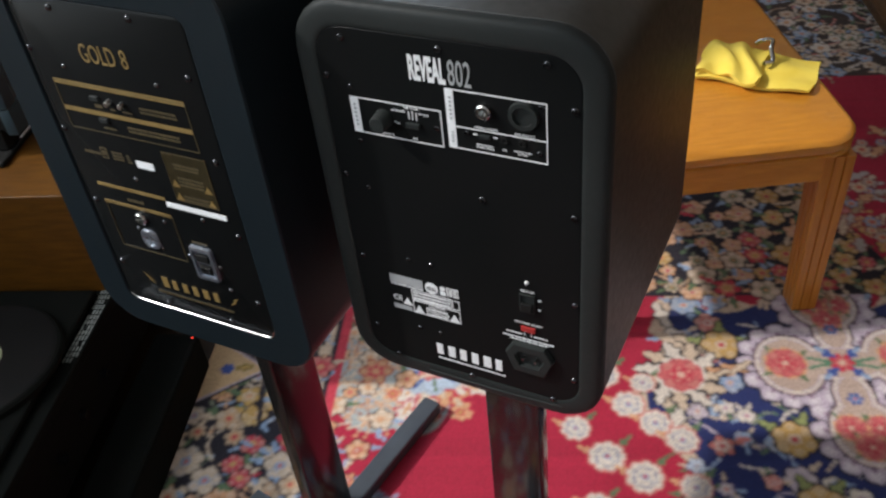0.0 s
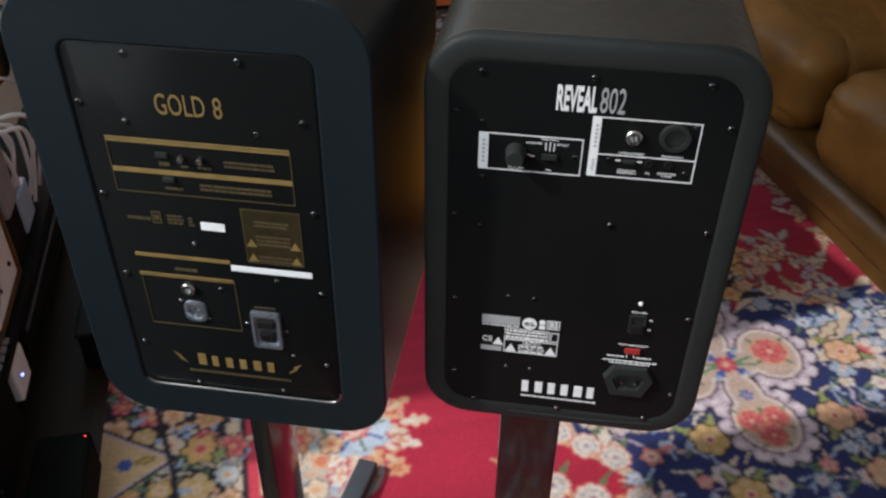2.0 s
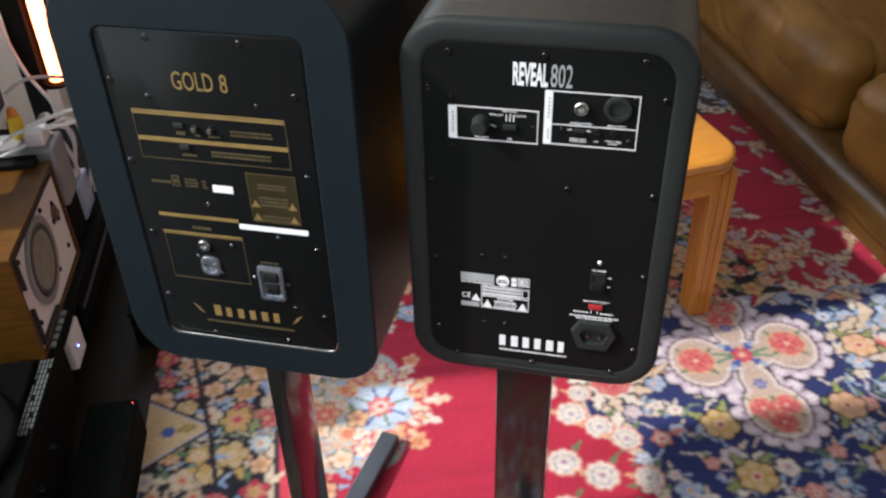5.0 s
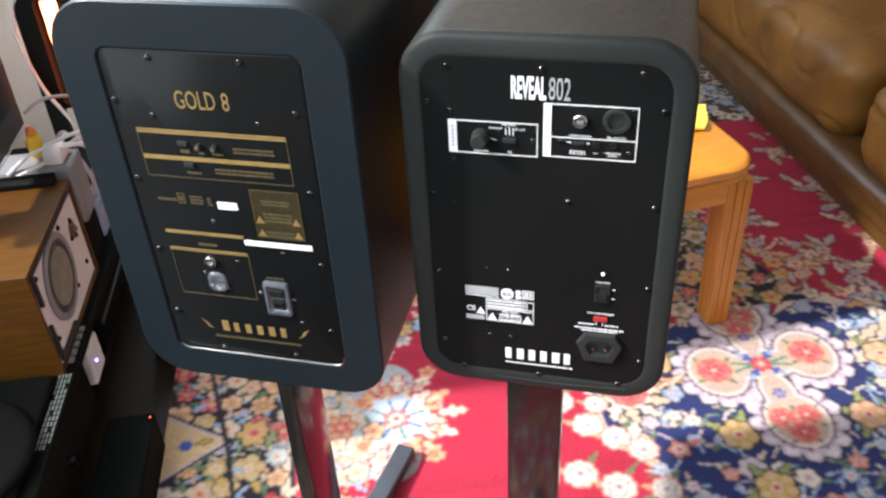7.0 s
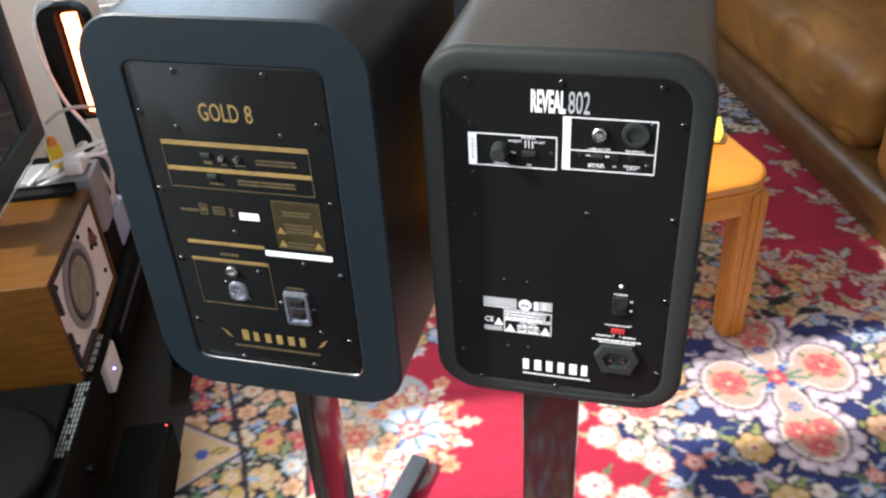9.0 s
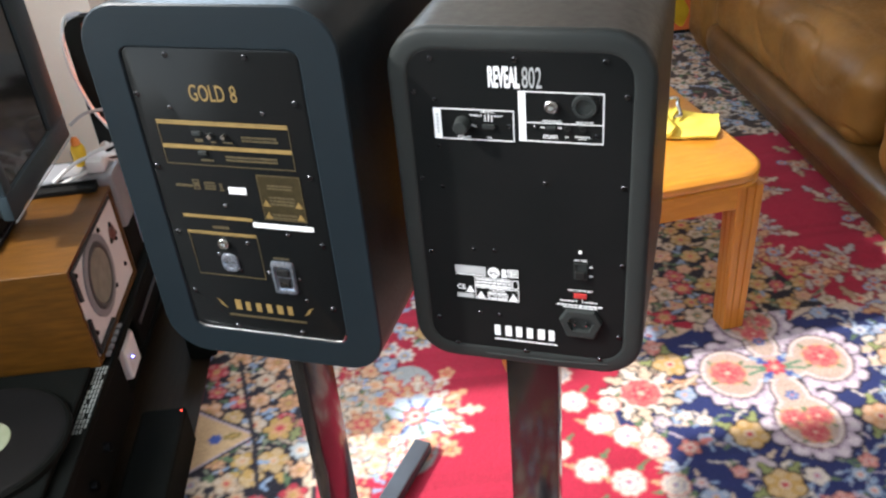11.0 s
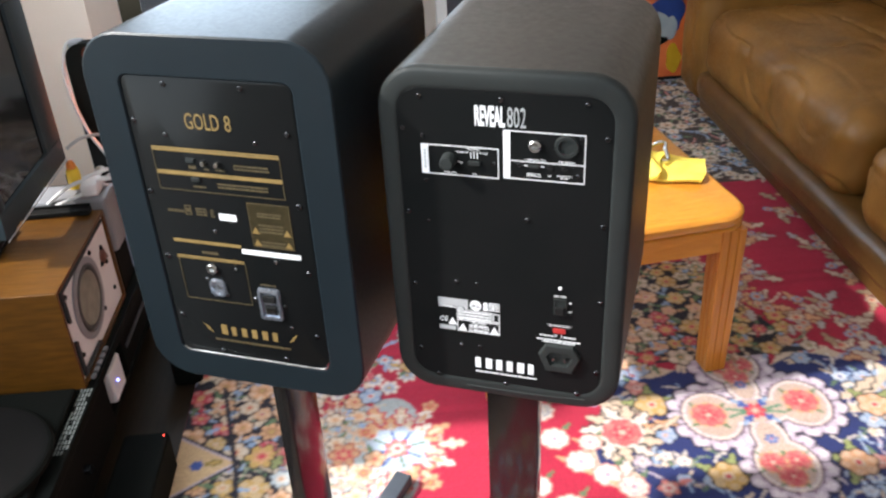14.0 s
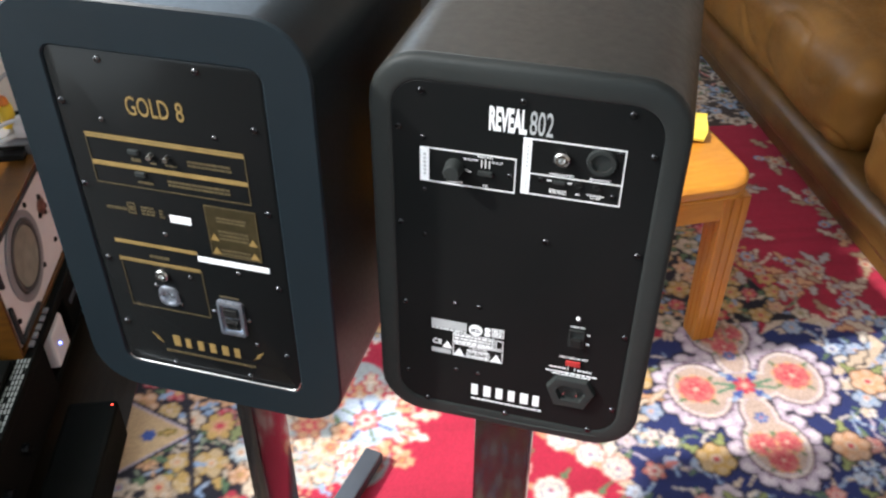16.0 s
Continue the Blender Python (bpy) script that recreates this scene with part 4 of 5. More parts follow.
screw_set([(-0.083, 0.951), (-0.001, 0.952), (0.082, 0.952), (-0.102, 0.9165), (0.102, 0.919), (-0.102, 0.822), (0.102, 0.825), (-0.100, 0.732), (0.1035, 0.734), (-0.0985, 0.6435), (0.103, 0.6415), (-0.079, 0.609), (0.001, 0.608), (0.083, 0.608), (0.0255, 0.8245)], 0.0, black_monitor, DARKSTEEL, 0.92)
screw_set([(-0.0815, 0.9097), (-0.0804, 0.860), (-0.0522, 0.740), (-0.0298, 0.740), (-0.050, 0.6555), (-0.0282, 0.6557), (-0.0805, 0.8130), (0.077, 0.9180), (0.075, 0.8785), (0.017, 0.8855), (-0.0085, 0.8845)], 0.0, black_monitor, DARKSTEEL, 0.7)
lettering("model_name", "REVEAL", -0.0270, 0.0030, 0.9238, 0.9450, 0.0, WHITE, black_monitor, bold=0.03)
lettering("model_number", "802", 0.0052, 0.0236, 0.9243, 0.9450, 0.0, GREYPRINT, black_monitor, lean=0.0)
print_bars("volume_frame", rule_frame(-0.0838, -0.0036, 0.8683, 0.9008, 0.0008) + [(-0.0830, -0.0762, 0.8691, 0.9000)], 0.0, WHITE, black_monitor)
print_bars("input_frame", rule_frame(0.0012, 0.0816, 0.8700, 0.9214, 0.0008) + [(0.0020, 0.0080, 0.8708, 0.9206), (0.0080, 0.0808, 0.8894, 0.8901)], 0.0, WHITE, black_monitor)
print_bars("side_caption", text_rows(-0.0808, -0.0788, 0.8740, 0.8960, 6, 21), -0.0006, GREYPRINT, black_monitor, 0.0003)
print_bars("side_caption", text_rows(0.0042, 0.0060, 0.8950, 0.9160, 6, 22) + text_rows(0.0042, 0.0060, 0.8750, 0.8860, 4, 23), -0.0006, GREYPRINT, black_monitor, 0.0003)
knob = knob_at("volume_knob", -0.0545, 0.0, 0.8855, [(0.0, 0.013), (0.0062, 0.013), (0.0070, 0.012), (0.0078, 0.002), (0.0082, 0.0)], MOULD, black_monitor, "round dark volume knob")
print_bars("pointer", [(-0.0622, -0.0606, 0.8812, 0.8850), (-0.0622, -0.0585, 0.8798, 0.8812)], -0.0002, WHITE, black_monitor)
print_bars("volume_tick", [(-0.0455, -0.0435, 0.8838, 0.8846), (-0.0435, -0.0405, 0.8826, 0.8834)], 0.0, WHITE, black_monitor)
lettering("caption", "VOLUME", -0.0605, -0.0475, 0.8704, 0.8722, 0.0, WHITE, black_monitor, 0.0004)
lettering("caption", "NEUTRAL", -0.0355, -0.0225, 0.8975, 0.8993, 0.0, WHITE, black_monitor, 0.0004)
lettering("caption", "HF BOOST", -0.0470, -0.0345, 0.8936, 0.8954, 0.0, WHITE, black_monitor, 0.0004)
lettering("caption", "HF CUT", -0.0238, -0.0145, 0.8936, 0.8954, 0.0, WHITE, black_monitor, 0.0004)
lettering("caption", "EQ", -0.0304, -0.0264, 0.8704, 0.8722, 0.0, WHITE, black_monitor, 0.0004)
print_bars("switch_mark", [(-0.0322, -0.0314, 0.8885, 0.8955), (-0.0290, -0.0282, 0.8885, 0.8965), (-0.0258, -0.0250, 0.8885, 0.8955)], 0.0, WHITE, black_monitor)
part("eq_switch", box(-0.0345, -0.0225, -0.003, 0.0, 0.8815, 0.8862, 0.0008), MOULD, black_monitor)
jack2 = knob_at("jack_socket", 0.0328, 0.0, 0.9075, [(0.0, 0.001), (0.0030, 0.001), (0.0030, 0.005), (0.0052, 0.005), (0.0062, 0.004), (0.0064, 0.0)], STEEL, black_monitor, "bright nickel jack socket")
xlr = knob_at("input_socket", 0.0635, 0.0, 0.9085, [(0.0, 0.0006), (0.0080, 0.0006), (0.0080, 0.003), (0.0112, 0.003), (0.0120, 0.0)], MOULD, black_monitor, "round black input socket")
for dx, dz in ((-0.0035, 0.002), (0.0035, 0.002), (0.0, -0.0035)):
    knob_at("pin_hole", 0.0635 + dx, -0.0006, 0.9085 + dz, [(0.0, 0.001), (0.001, 0.001), (0.0012, 0.0)], RUBBER, xlr, seg=8)
lettering("caption", "UNBALANCED", 0.0235, 0.0430, 0.8912, 0.8930, 0.0, WHITE, black_monitor, 0.0004)
lettering("caption", "BALANCED", 0.0560, 0.0720, 0.8912, 0.8930, 0.0, WHITE, black_monitor, 0.0004)
part("position_switch", box(0.0275, 0.0370, -0.003, 0.0, 0.8838, 0.8872, 0.0008), MOULD, black_monitor)
print_bars("switch_mark", [(0.0220, 0.0258, 0.8850, 0.8858), (0.0385, 0.0420, 0.8850, 0.8858)], 0.0, WHITE, black_monitor)
for x in (0.0475, 0.0620):
    knob_at("link_socket", x, 0.0, 0.8848, [(0.0, 0.0006), (0.0016, 0.0006), (0.0016, 0.0016), (0.0030, 0.0016), (0.0034, 0.0)], RUBBER, black_monitor, seg=12)
lettering("caption", "SPEAKER", 0.0245, 0.0385, 0.8760, 0.8776, 0.0, WHITE, black_monitor, 0.0004)
lettering("caption", "POSITION", 0.0245, 0.0385, 0.8738, 0.8754, 0.0, WHITE, black_monitor, 0.0004)
lettering("caption", "IN", 0.0458, 0.0488, 0.8752, 0.8768, 0.0, WHITE, black_monitor, 0.0004)
lettering("caption", "MONITOR", 0.0550, 0.0690, 0.8760, 0.8776, 0.0, WHITE, black_monitor, 0.0004)
lettering("caption", "LINK", 0.0580, 0.0660, 0.8738, 0.8754, 0.0, WHITE, black_monitor, 0.0004)
# rating label
part("rating_label", box(-0.0750, -0.0043, -0.0004, 0.0, 0.6745, 0.7180), PLATE, black_monitor)
print_bars("label_block", [(-0.0745, -0.0405, 0.7075, 0.7175)], -0.0004, GREYPRINT, black_monitor, 0.0003)
print_bars("label_block", [(-0.0745, -0.0555, 0.6750, 0.6805)], -0.0004, GREYPRINT, black_monitor, 0.0003)
print_bars("label_border", rule_frame(-0.0535, -0.0050, 0.6750, 0.6905, 0.0007) + rule_frame(-0.0535, -0.0130, 0.6915, 0.7040, 0.0006) + rule_frame(-0.0120, -0.0050, 0.6920, 0.7030, 0.0007) + rule_frame(-0.0165, -0.0050, 0.7070, 0.7170, 0.0008), -0.0004, WHITE, black_monitor, 0.0004)
print_bars("label_text", text_rows(-0.0520, -0.0145, 0.6920, 0.7030, 3, 31) + text_rows(-0.0740, -0.0410, 0.7052, 0.7070, 1, 32) + text_rows(-0.0148, -0.0068, 0.7085, 0.7155, 3, 33), -0.0004, WHITE, black_monitor, 0.0004)
lettering("caption", "CAUTION", -0.0370, -0.0205, 0.6860, 0.6893, -0.0004, WHITE, black_monitor, 0.0004)
lettering("caption", "ATTENTION", -0.0405, -0.0170, 0.6790, 0.6820, -0.0004, WHITE, black_monitor, 0.0004)
print_bars("label_text", text_rows(-0.0400, -0.0180, 0.6825, 0.6855, 1, 35) + text_rows(-0.0400, -0.0180, 0.6762, 0.6785, 1, 36), -0.0004, WHITE, black_monitor, 0.0004)
lettering("caption", "CE", -0.0735, -0.0645, 0.6860, 0.6920, -0.0004, WHITE, black_monitor, 0.0004)
for x, z in ((-0.0472, 0.6808), (-0.0110, 0.6808), (-0.0590, 0.6870)):
    part("warning_triangle", prism([(x + 0.0048, z - 0.0042), (x, z + 0.0048), (x - 0.0048, z - 0.0042)], -0.0011), WHITE, black_monitor)
knob_at("approval_disc", -0.0318, -0.0004, 0.7112, [(0.0, 0.0004), (0.0065, 0.0004), (0.0066, 0.0)], WHITE, black_monitor)
knob_at("approval_disc", -0.0205, -0.0004, 0.7140, [(0.0, 0.0004), (0.0028, 0.0004), (0.0029, 0.0)], WHITE, black_monitor, seg=12)
print_bars("approval_mark", text_rows(-0.0365, -0.0270, 0.7088, 0.7135, 2, 37), -0.0009, PLATE, black_monitor, 0.0002)
print_bars("approval_mark", [(-0.0232, -0.0178, 0.7062, 0.7105)], -0.0004, WHITE, black_monitor, 0.0004)
for k, w in enumerate((0.0062, 0.0070, 0.0066, 0.0066, 0.0076, 0.0062)):
    x = -0.0340 + 0.0122 * k
    part("mark_block", prism([(x + w, 0.6265), (x + w, 0.6402), (x, 0.6402), (x, 0.6265)], -0.0006, 0.0006), WHITE, black_monitor)
print_bars("origin_line", text_rows(-0.0340, 0.0363, 0.6196, 0.6222, 1, 38), 0.0, WHITE, black_monitor)
knob_at("power_light", 0.0610, 0.0, 0.7468, [(0.0, 0.0022), (0.0014, 0.0018), (0.0020, 0.0)], WHITEPLASTIC, black_monitor, seg=12)
lettering("caption", "POWER", 0.0550, 0.0680, 0.7355, 0.7375, 0.0, WHITE, black_monitor, 0.0004)
sw = part("power_switch", loft([(0.0, outline(0.0612, 0.7235, 0.0145, 0.0205, 0.001)), (-0.0022, outline(0.0612, 0.7235, 0.0140, 0.0200, 0.001)), (-0.0022, outline(0.0612, 0.7235, 0.0115, 0.0175, 0.001)), (-0.0008, outline(0.0612, 0.7235, 0.0112, 0.0172, 0.001))]), MOULD, black_monitor, "", True)
part("rocker", box(0.0560, 0.0664, -0.0042, -0.0008, 0.7155, 0.7242, 0.001), RUBBER, sw)
print_bars("switch_mark", [(0.0705, 0.0735, 0.7285, 0.7297), (0.0705, 0.0735, 0.7175, 0.7187)], 0.0, WHITE, black_monitor)
lettering("caption", "VOLTAGE SELECT", 0.0480, 0.0745, 0.6972, 0.6992, 0.0, WHITE, black_monitor, 0.0004)
part("voltage_switch", box(0.0545, 0.0680, -0.0022, 0.0, 0.6892, 0.6950, 0.0006), RED, black_monitor, "small red voltage selector")
print_bars("voltage_text", text_rows(0.0400, 0.0550, 0.6828, 0.6850, 1, 39) + text_rows(0.0660, 0.0800, 0.6828, 0.6850, 1, 40) + [(0.0570, 0.0577, 0.6830, 0.6868), (0.0632, 0.0639, 0.6830, 0.6868)], 0.0, WHITE, black_monitor)
print_bars("fuse_text", text_rows(0.0365, 0.0850, 0.6775, 0.6798, 1, 41) + text_rows(0.0430, 0.0800, 0.6750, 0.6768, 1, 42), 0.0, WHITE, black_monitor)
hexa = lambda w, h: [(0.0622 + dx * w, 0.6560 + dz * h) for dx, dz in ((0.5, 0.1), (0.32, 0.5), (-0.32, 0.5), (-0.5, 0.1), (-0.32, -0.5), (0.32, -0.5))]
inlet = part("mains_inlet", loft([(0.0, hexa(0.047, 0.037)), (-0.004, hexa(0.045, 0.035)), (-0.0048, hexa(0.043, 0.033)), (-0.0048, hexa(0.029, 0.019)), (-0.0005, hexa(0.027, 0.017))]), MOULD, black_monitor, "black two-pin mains inlet")
for dx in (-0.006, 0.006):
    knob_at("pin", 0.0622 + dx, -0.0005, 0.6560, [(0.0, 0.005), (0.0011, 0.0048), (0.0014, 0.0)], STEEL, inlet, seg=8)
bm = tube([(-0.045, -0.0006, 0.5985), (0.03, -0.0010, 0.5985), (0.092, -0.0006, 0.6015)], 0.0010, 6)
part("moulded_ridge", bm, MOULD, black_monitor)


# ---- stands ----
def stand(label, x, y, plate_w, plate_d, top_z, foot_turn, reach, spread):
    ob = thing("speaker_stand", label, "stand", group="loudspeaker stands")
    part("top_plate", box(x - 0.085, x + 0.085, y - 0.10, y + 0.10, top_z - 0.008, top_z, 0.002), GLOSS, ob)
    part("column", box(x - plate_w / 2, x + plate_w / 2, y - plate_d / 2, y + plate_d / 2, 0.026, top_z - 0.008, 0.004), GLOSS, ob, "gloss black flat column", True)
    m = Matrix.Translation((x, y, 0)) @ Matrix.Rotation(radians(foot_turn), 4, "Z")
    bm = box(-0.017, 0.017, -0.20, reach, 0.003, 0.027, 0.003)
    bmesh.ops.transform(bm, matrix=m, verts=bm.verts[:])
    part("foot", bm, GREYMETAL, ob, "dark grey steel foot bar")
    bm = box(-spread, spread, -0.055, -0.02, 0.003, 0.0262, 0.003)
    bmesh.ops.transform(bm, matrix=m, verts=bm.verts[:])
    part("cross_foot", bm, GREYMETAL, ob)
    return ob


stand("gloss black stand with a narrow column under the grey monitor", -0.332, 0.100, 0.022, 0.085, GZ0 - 0.001, -8, 0.285, 0.15)
stand("gloss black stand with a flat column under the black monitor", -0.022, 0.150, 0.072, 0.030, RZ0 - 0.001, 0, 0.020, 0.034)


# ---- low oak table with a yellow cloth on it ----
TABLE = pose(0.317, 0.8745, 0, 0, 0, 29)
table = thing("coffee_table", "honey oak low table with rounded corners and square fluted legs", "table", TABLE)
TW, TD, TZ = 0.57, 0.62, 0.403


def slab(levels, r, n=6):
    """A flat board: rounded outlines in x and y at each height."""
    bm = bmesh.new()
    rings = [[bm.verts.new((x, y, z)) for x, y in outline(-TW / 2, TD / 2, TW - 2 * g, TD - 2 * g, max(r - g, 0.004), n)] for z, g in levels]
    for a, b in zip(rings, rings[1:]):
        for i in range(len(a)):
            j = (i + 1) % len(a)
            bm.faces.new((a[i], a[j], b[j], b[i]))
    bm.faces.new(rings[0])
    bm.faces.new(rings[-1])
    return bm


part("tabletop", slab([(TZ, 0.012), (TZ - 0.003, 0.004), (TZ - 0.008, 0.0), (TZ - 0.020, 0.0), (TZ - 0.025, 0.003), (TZ - 0.028, 0.008)], 0.070), OAK, table, "oak top with a rounded edge", True)
part("bead", slab([(TZ - 0.028, 0.007), (TZ - 0.031, 0.003), (TZ - 0.036, 0.003), (TZ - 0.039, 0.008)], 0.067), OAK, table, "rounded bead under the top", True)
part("apron", slab([(TZ - 0.039, 0.013), (TZ - 0.087, 0.013)], 0.058), OAK, table, "", True)
leg0 = None
for x, y in ((-0.038, 0.038), (-TW + 0.038, 0.038), (-0.038, TD - 0.038), (-TW + 0.038, TD - 0.038)):
    if leg0 is None:
        pts = []
        w = 0.0275
        for side in range(4):
            a = side * math.pi / 2
            for s, d in ((-1.0, 0.93), (-0.93, 1.0), (-0.40, 1.0), (-0.34, 0.87), (-0.28, 1.0), (0.28, 1.0), (0.34, 0.87), (0.40, 1.0), (0.93, 1.0)):
                px, py = s * w, -d * w
                pts.append((px * math.cos(a) - py * math.sin(a), px * math.sin(a) + py * math.cos(a)))
        bm = bmesh.new()
        rings = [[bm.verts.new((px * g, py * g, z)) for px, py in pts] for z, g in ((0.003, 0.84), (0.007, 0.87), (TZ - 0.090, 1.0), (TZ - 0.040, 1.0))]
        for a, b in zip(rings, rings[1:]):
            for i in range(len(a)):
                j = (i + 1) % len(a)
                bm.faces.new((a[i], a[j], b[j], b[i]))
        bm.faces.new(rings[0])
        bm.faces.new(rings[-1])
        leg0 = part("leg", bm, OAKLEG, table, "square leg with fluted faces", at=Matrix.Translation((x, y, 0)))
    else:
        same("leg", leg0, Matrix.Translation((x, y, 0)), table)


def sheet(nx, ny, height, thick):
    """A thick soft sheet over the unit square; height(u, v) gives x, y, z."""
    bm = bmesh.new()
    grid = [[bm.verts.new(height(i / nx, j / ny)) for j in range(ny + 1)] for i in range(nx + 1)]
    for i in range(nx):
        for j in range(ny):
            bm.faces.new((grid[i][j], grid[i + 1][j], grid[i + 1][j + 1], grid[i][j + 1]))
    bmesh.ops.recalc_face_normals(bm, faces=bm.faces[:])
    bmesh.ops.solidify(bm, geom=bm.faces[:], thickness=thick)
    return bm


CLOTH = pose(0.105, 1.045, TZ + 0.001, 0, 0, -4)
cloth = thing("cleaning_cloth", "folded yellow cleaning cloth lying on the oak table", "cloth", CLOTH)
part("lower_fold", sheet(28, 18, lambda u, v: ((u - 0.5) * 0.205 + 0.004 * math.sin(v * 5), (v - 0.5) * (0.150 - 0.03 * u) + 0.005 * math.sin(u * 7), 0.009 + 0.0025 * math.sin(u * 9 + v * 3) + 0.002 * math.sin(v * 12) + 0.006 * (1 - u) * math.sin(v * 3.14)), 0.006), YELLOW, cloth, smooth=True)
part("upper_fold", sheet(24, 18, lambda u, v: ((u - 0.5) * 0.115 - 0.045 + 0.006 * math.sin(v * 7), (v - 0.5) * 0.125 - 0.012 + 0.010 * math.sin(u * 5), 0.021 + 0.016 * math.sin(u * 3.14) * math.sin(v * 3.14) + 0.005 * math.sin(u * 13 + v * 8)), 0.007), YELLOW, cloth, "crumpled upper fold", smooth=True)
clip = part("metal_clip", tube([(-0.020, 0.050, 0.030), (-0.006, 0.046, 0.042), (0.008, 0.052, 0.040), (0.012, 0.030, 0.034), (0.022, 0.006, 0.022), (0.010, -0.010, 0.024)], 0.0042, 8), STEEL, None, smooth=True)
clip.matrix_basis = CLOTH
tagged(clip, "small bent steel clip lying on the yellow cloth", "clip")


# ---- leather sofa ----
def cushion(x0, x1, y0, y1, z0, z1, seed, power=0.34, crease=0.006, crown=0.02, n=26):
    """A stuffed block: rounded like a pillow, with slack creases in its leather."""
    bm = bmesh.new()
    bmesh.ops.create_cube(bm, size=2)
    bmesh.ops.subdivide_edges(bm, edges=bm.edges[:], cuts=n, use_grid_fill=True)
    cx, cy, cz = (x0 + x1) / 2, (y0 + y1) / 2, (z0 + z1) / 2
    hx, hy, hz = (x1 - x0) / 2, (y1 - y0) / 2, (z1 - z0) / 2
    r = min(hx, hy, hz) * power * 2
    off = Vector((seed * 3.1, seed * 1.7, seed))
    for v in bm.verts:
        p = Vector((v.co.x * hx, v.co.y * hy, v.co.z * hz))
        q = Vector((max(min(p.x, hx - r), r - hx), max(min(p.y, hy - r), r - hy), max(min(p.z, hz - r), r - hz)))
        d = p - q
        if d.length > 1e-6:
            p = q + d.normalized() * min(r, d.length) if d.length > r else p
        sag = crown * (1 - (v.co.x) ** 2) * (1 - (v.co.y) ** 2)
        p.z += sag * (1 if v.co.z > 0 else 0.2)
        w = Vector((p.x + cx, p.y + cy, p.z + cz))
        k = noise.fractal(w * 7 + off, 1.0, 2.0, 3) * crease
        k -= crease * 1.3 * max(0, 1 - abs(noise.noise(Vector((w.x * 11, w.y * 4.5, w.z * 6)) + off)) * 8)
        v.co = w + (p.normalized() if p.length else Vector((0, 0, 1))) * k
    return bm


sofa = thing("sofa", "worn brown leather sofa with plump seat cushions", "sofa", ROOM)
SF = 1.06
part("base", box(SF - 0.025, 1.95, -0.35, 2.20, 0.018, 0.125, 0.014), DARKLEATHER, sofa, "dark leather base", True)
part("front_rail", cushion(SF - 0.062, SF + 0.10, -0.35, 2.185, 0.070, 0.180, 3, 0.40, 0.003, 0.0, 34), DARKLEATHER, sofa, "rounded dark front rail", True)
part("seat_cushion", cushion(SF - 0.050, 1.66, 1.120, 2.17, 0.150, 0.405, 5, 0.33, 0.0060, 0.022, 60), LEATHER, sofa, "creased tan-brown seat cushion", True)
part("seat_cushion", cushion(SF - 0.050, 1.66, -0.14, 1.060, 0.150, 0.405, 8, 0.33, 0.0060, 0.022, 60), LEATHER, sofa, "creased tan-brown seat cushion", True)
part("armrest", cushion(SF - 0.045, 1.95, 2.178, 2.44, 0.020, 0.60, 11, 0.30, 0.006, 0.0), LEATHER, sofa, "stuffed leather armrest", True)
part("armrest", cushion(SF - 0.02, 1.95, -0.40, -0.15, 0.14, 0.60, 12, 0.45, 0.006, 0.0), LEATHER, sofa, "stuffed leather armrest", True)
part("backrest", cushion(1.66, 2.02, -0.36, 2.40, 0.14, 0.86, 13, 0.35, 0.005, 0.0), DARKLEATHER, sofa, "", True)
part("back_cushion", cushion(1.50, 1.74, 1.02, 2.165, 0.39, 0.84, 15, 0.45, 0.008, 0.0), LEATHER, sofa, "plump back cushion", True)
part("back_cushion", cushion(1.50, 1.74, -0.14, 0.98, 0.39, 0.84, 16, 0.45, 0.008, 0.0), LEATHER, sofa, "plump back cushion", True)
for a, b in ((1.12, -0.28), (1.12, 2.34), (1.88, -0.28), (1.88, 2.34)):
    part("sofa_foot", turned([(0.0, 0.019), (0.030, 0.019), (0.026, 0.003), (0.0, 0.003)], 14, Matrix.Translation((a, b, 0))), RUBBER, sofa)

# ---- painting that stands on the floor beside the sofa ----
LEAN = ROOM @ pose(0.86, 2.56, 0.004, -9)
painting = thing("painting", "unframed oil painting in orange and blue leaning on the floor", "painting", LEAN)
part("canvas", box(-0.42, 0.26, 0.0, 0.025, 0.0, 0.80, 0.003), ORANGE, painting, "orange painted canvas")
part("canvas_edge", box(-0.425, 0.265, -0.004, 0.022, -0.001, 0.012, 0.002), RUBBER, painting)


def blob(x, z, rx, rz, seed, mat, y, name="paint_patch"):
    bm = bmesh.new()
    rng = random.Random(seed)
    ph = [rng.uniform(0, 6.28) for _ in range(3)]
    f = bm.faces.new([bm.verts.new((x + rx * math.cos(t) * (1 + 0.12 * math.sin(3 * t + ph[0]) + 0.06 * math.sin(5 * t + ph[1])), y, z + rz * math.sin(t) * (1 + 0.12 * math.sin(2 * t + ph[2])))) for t in [k / 28 * 6.2832 for k in range(28)]])
    bmesh.ops.solidify(bm, geom=[f], thickness=0.002)
    return part(name, bm, mat, painting)


blob(0.155, 0.250, 0.075, 0.085, 2, BLUE, -0.001)
blob(0.128, 0.215, 0.045, 0.060, 3, PALE, -0.0035)
blob(0.178, 0.205, 0.022, 0.050, 8, PALE, -0.0036)
blob(0.110, 0.160, 0.050, 0.022, 4, RUBBER, -0.0037)
blob(0.065, 0.05, 0.06, 0.075, 5, TEAL, -0.001)
blob(-0.12, 0.30, 0.10, 0.14, 6, PALE, -0.001)
blob(0.190, 0.085, 0.03, 0.055, 7, YELLOWPLASTIC, -0.001)

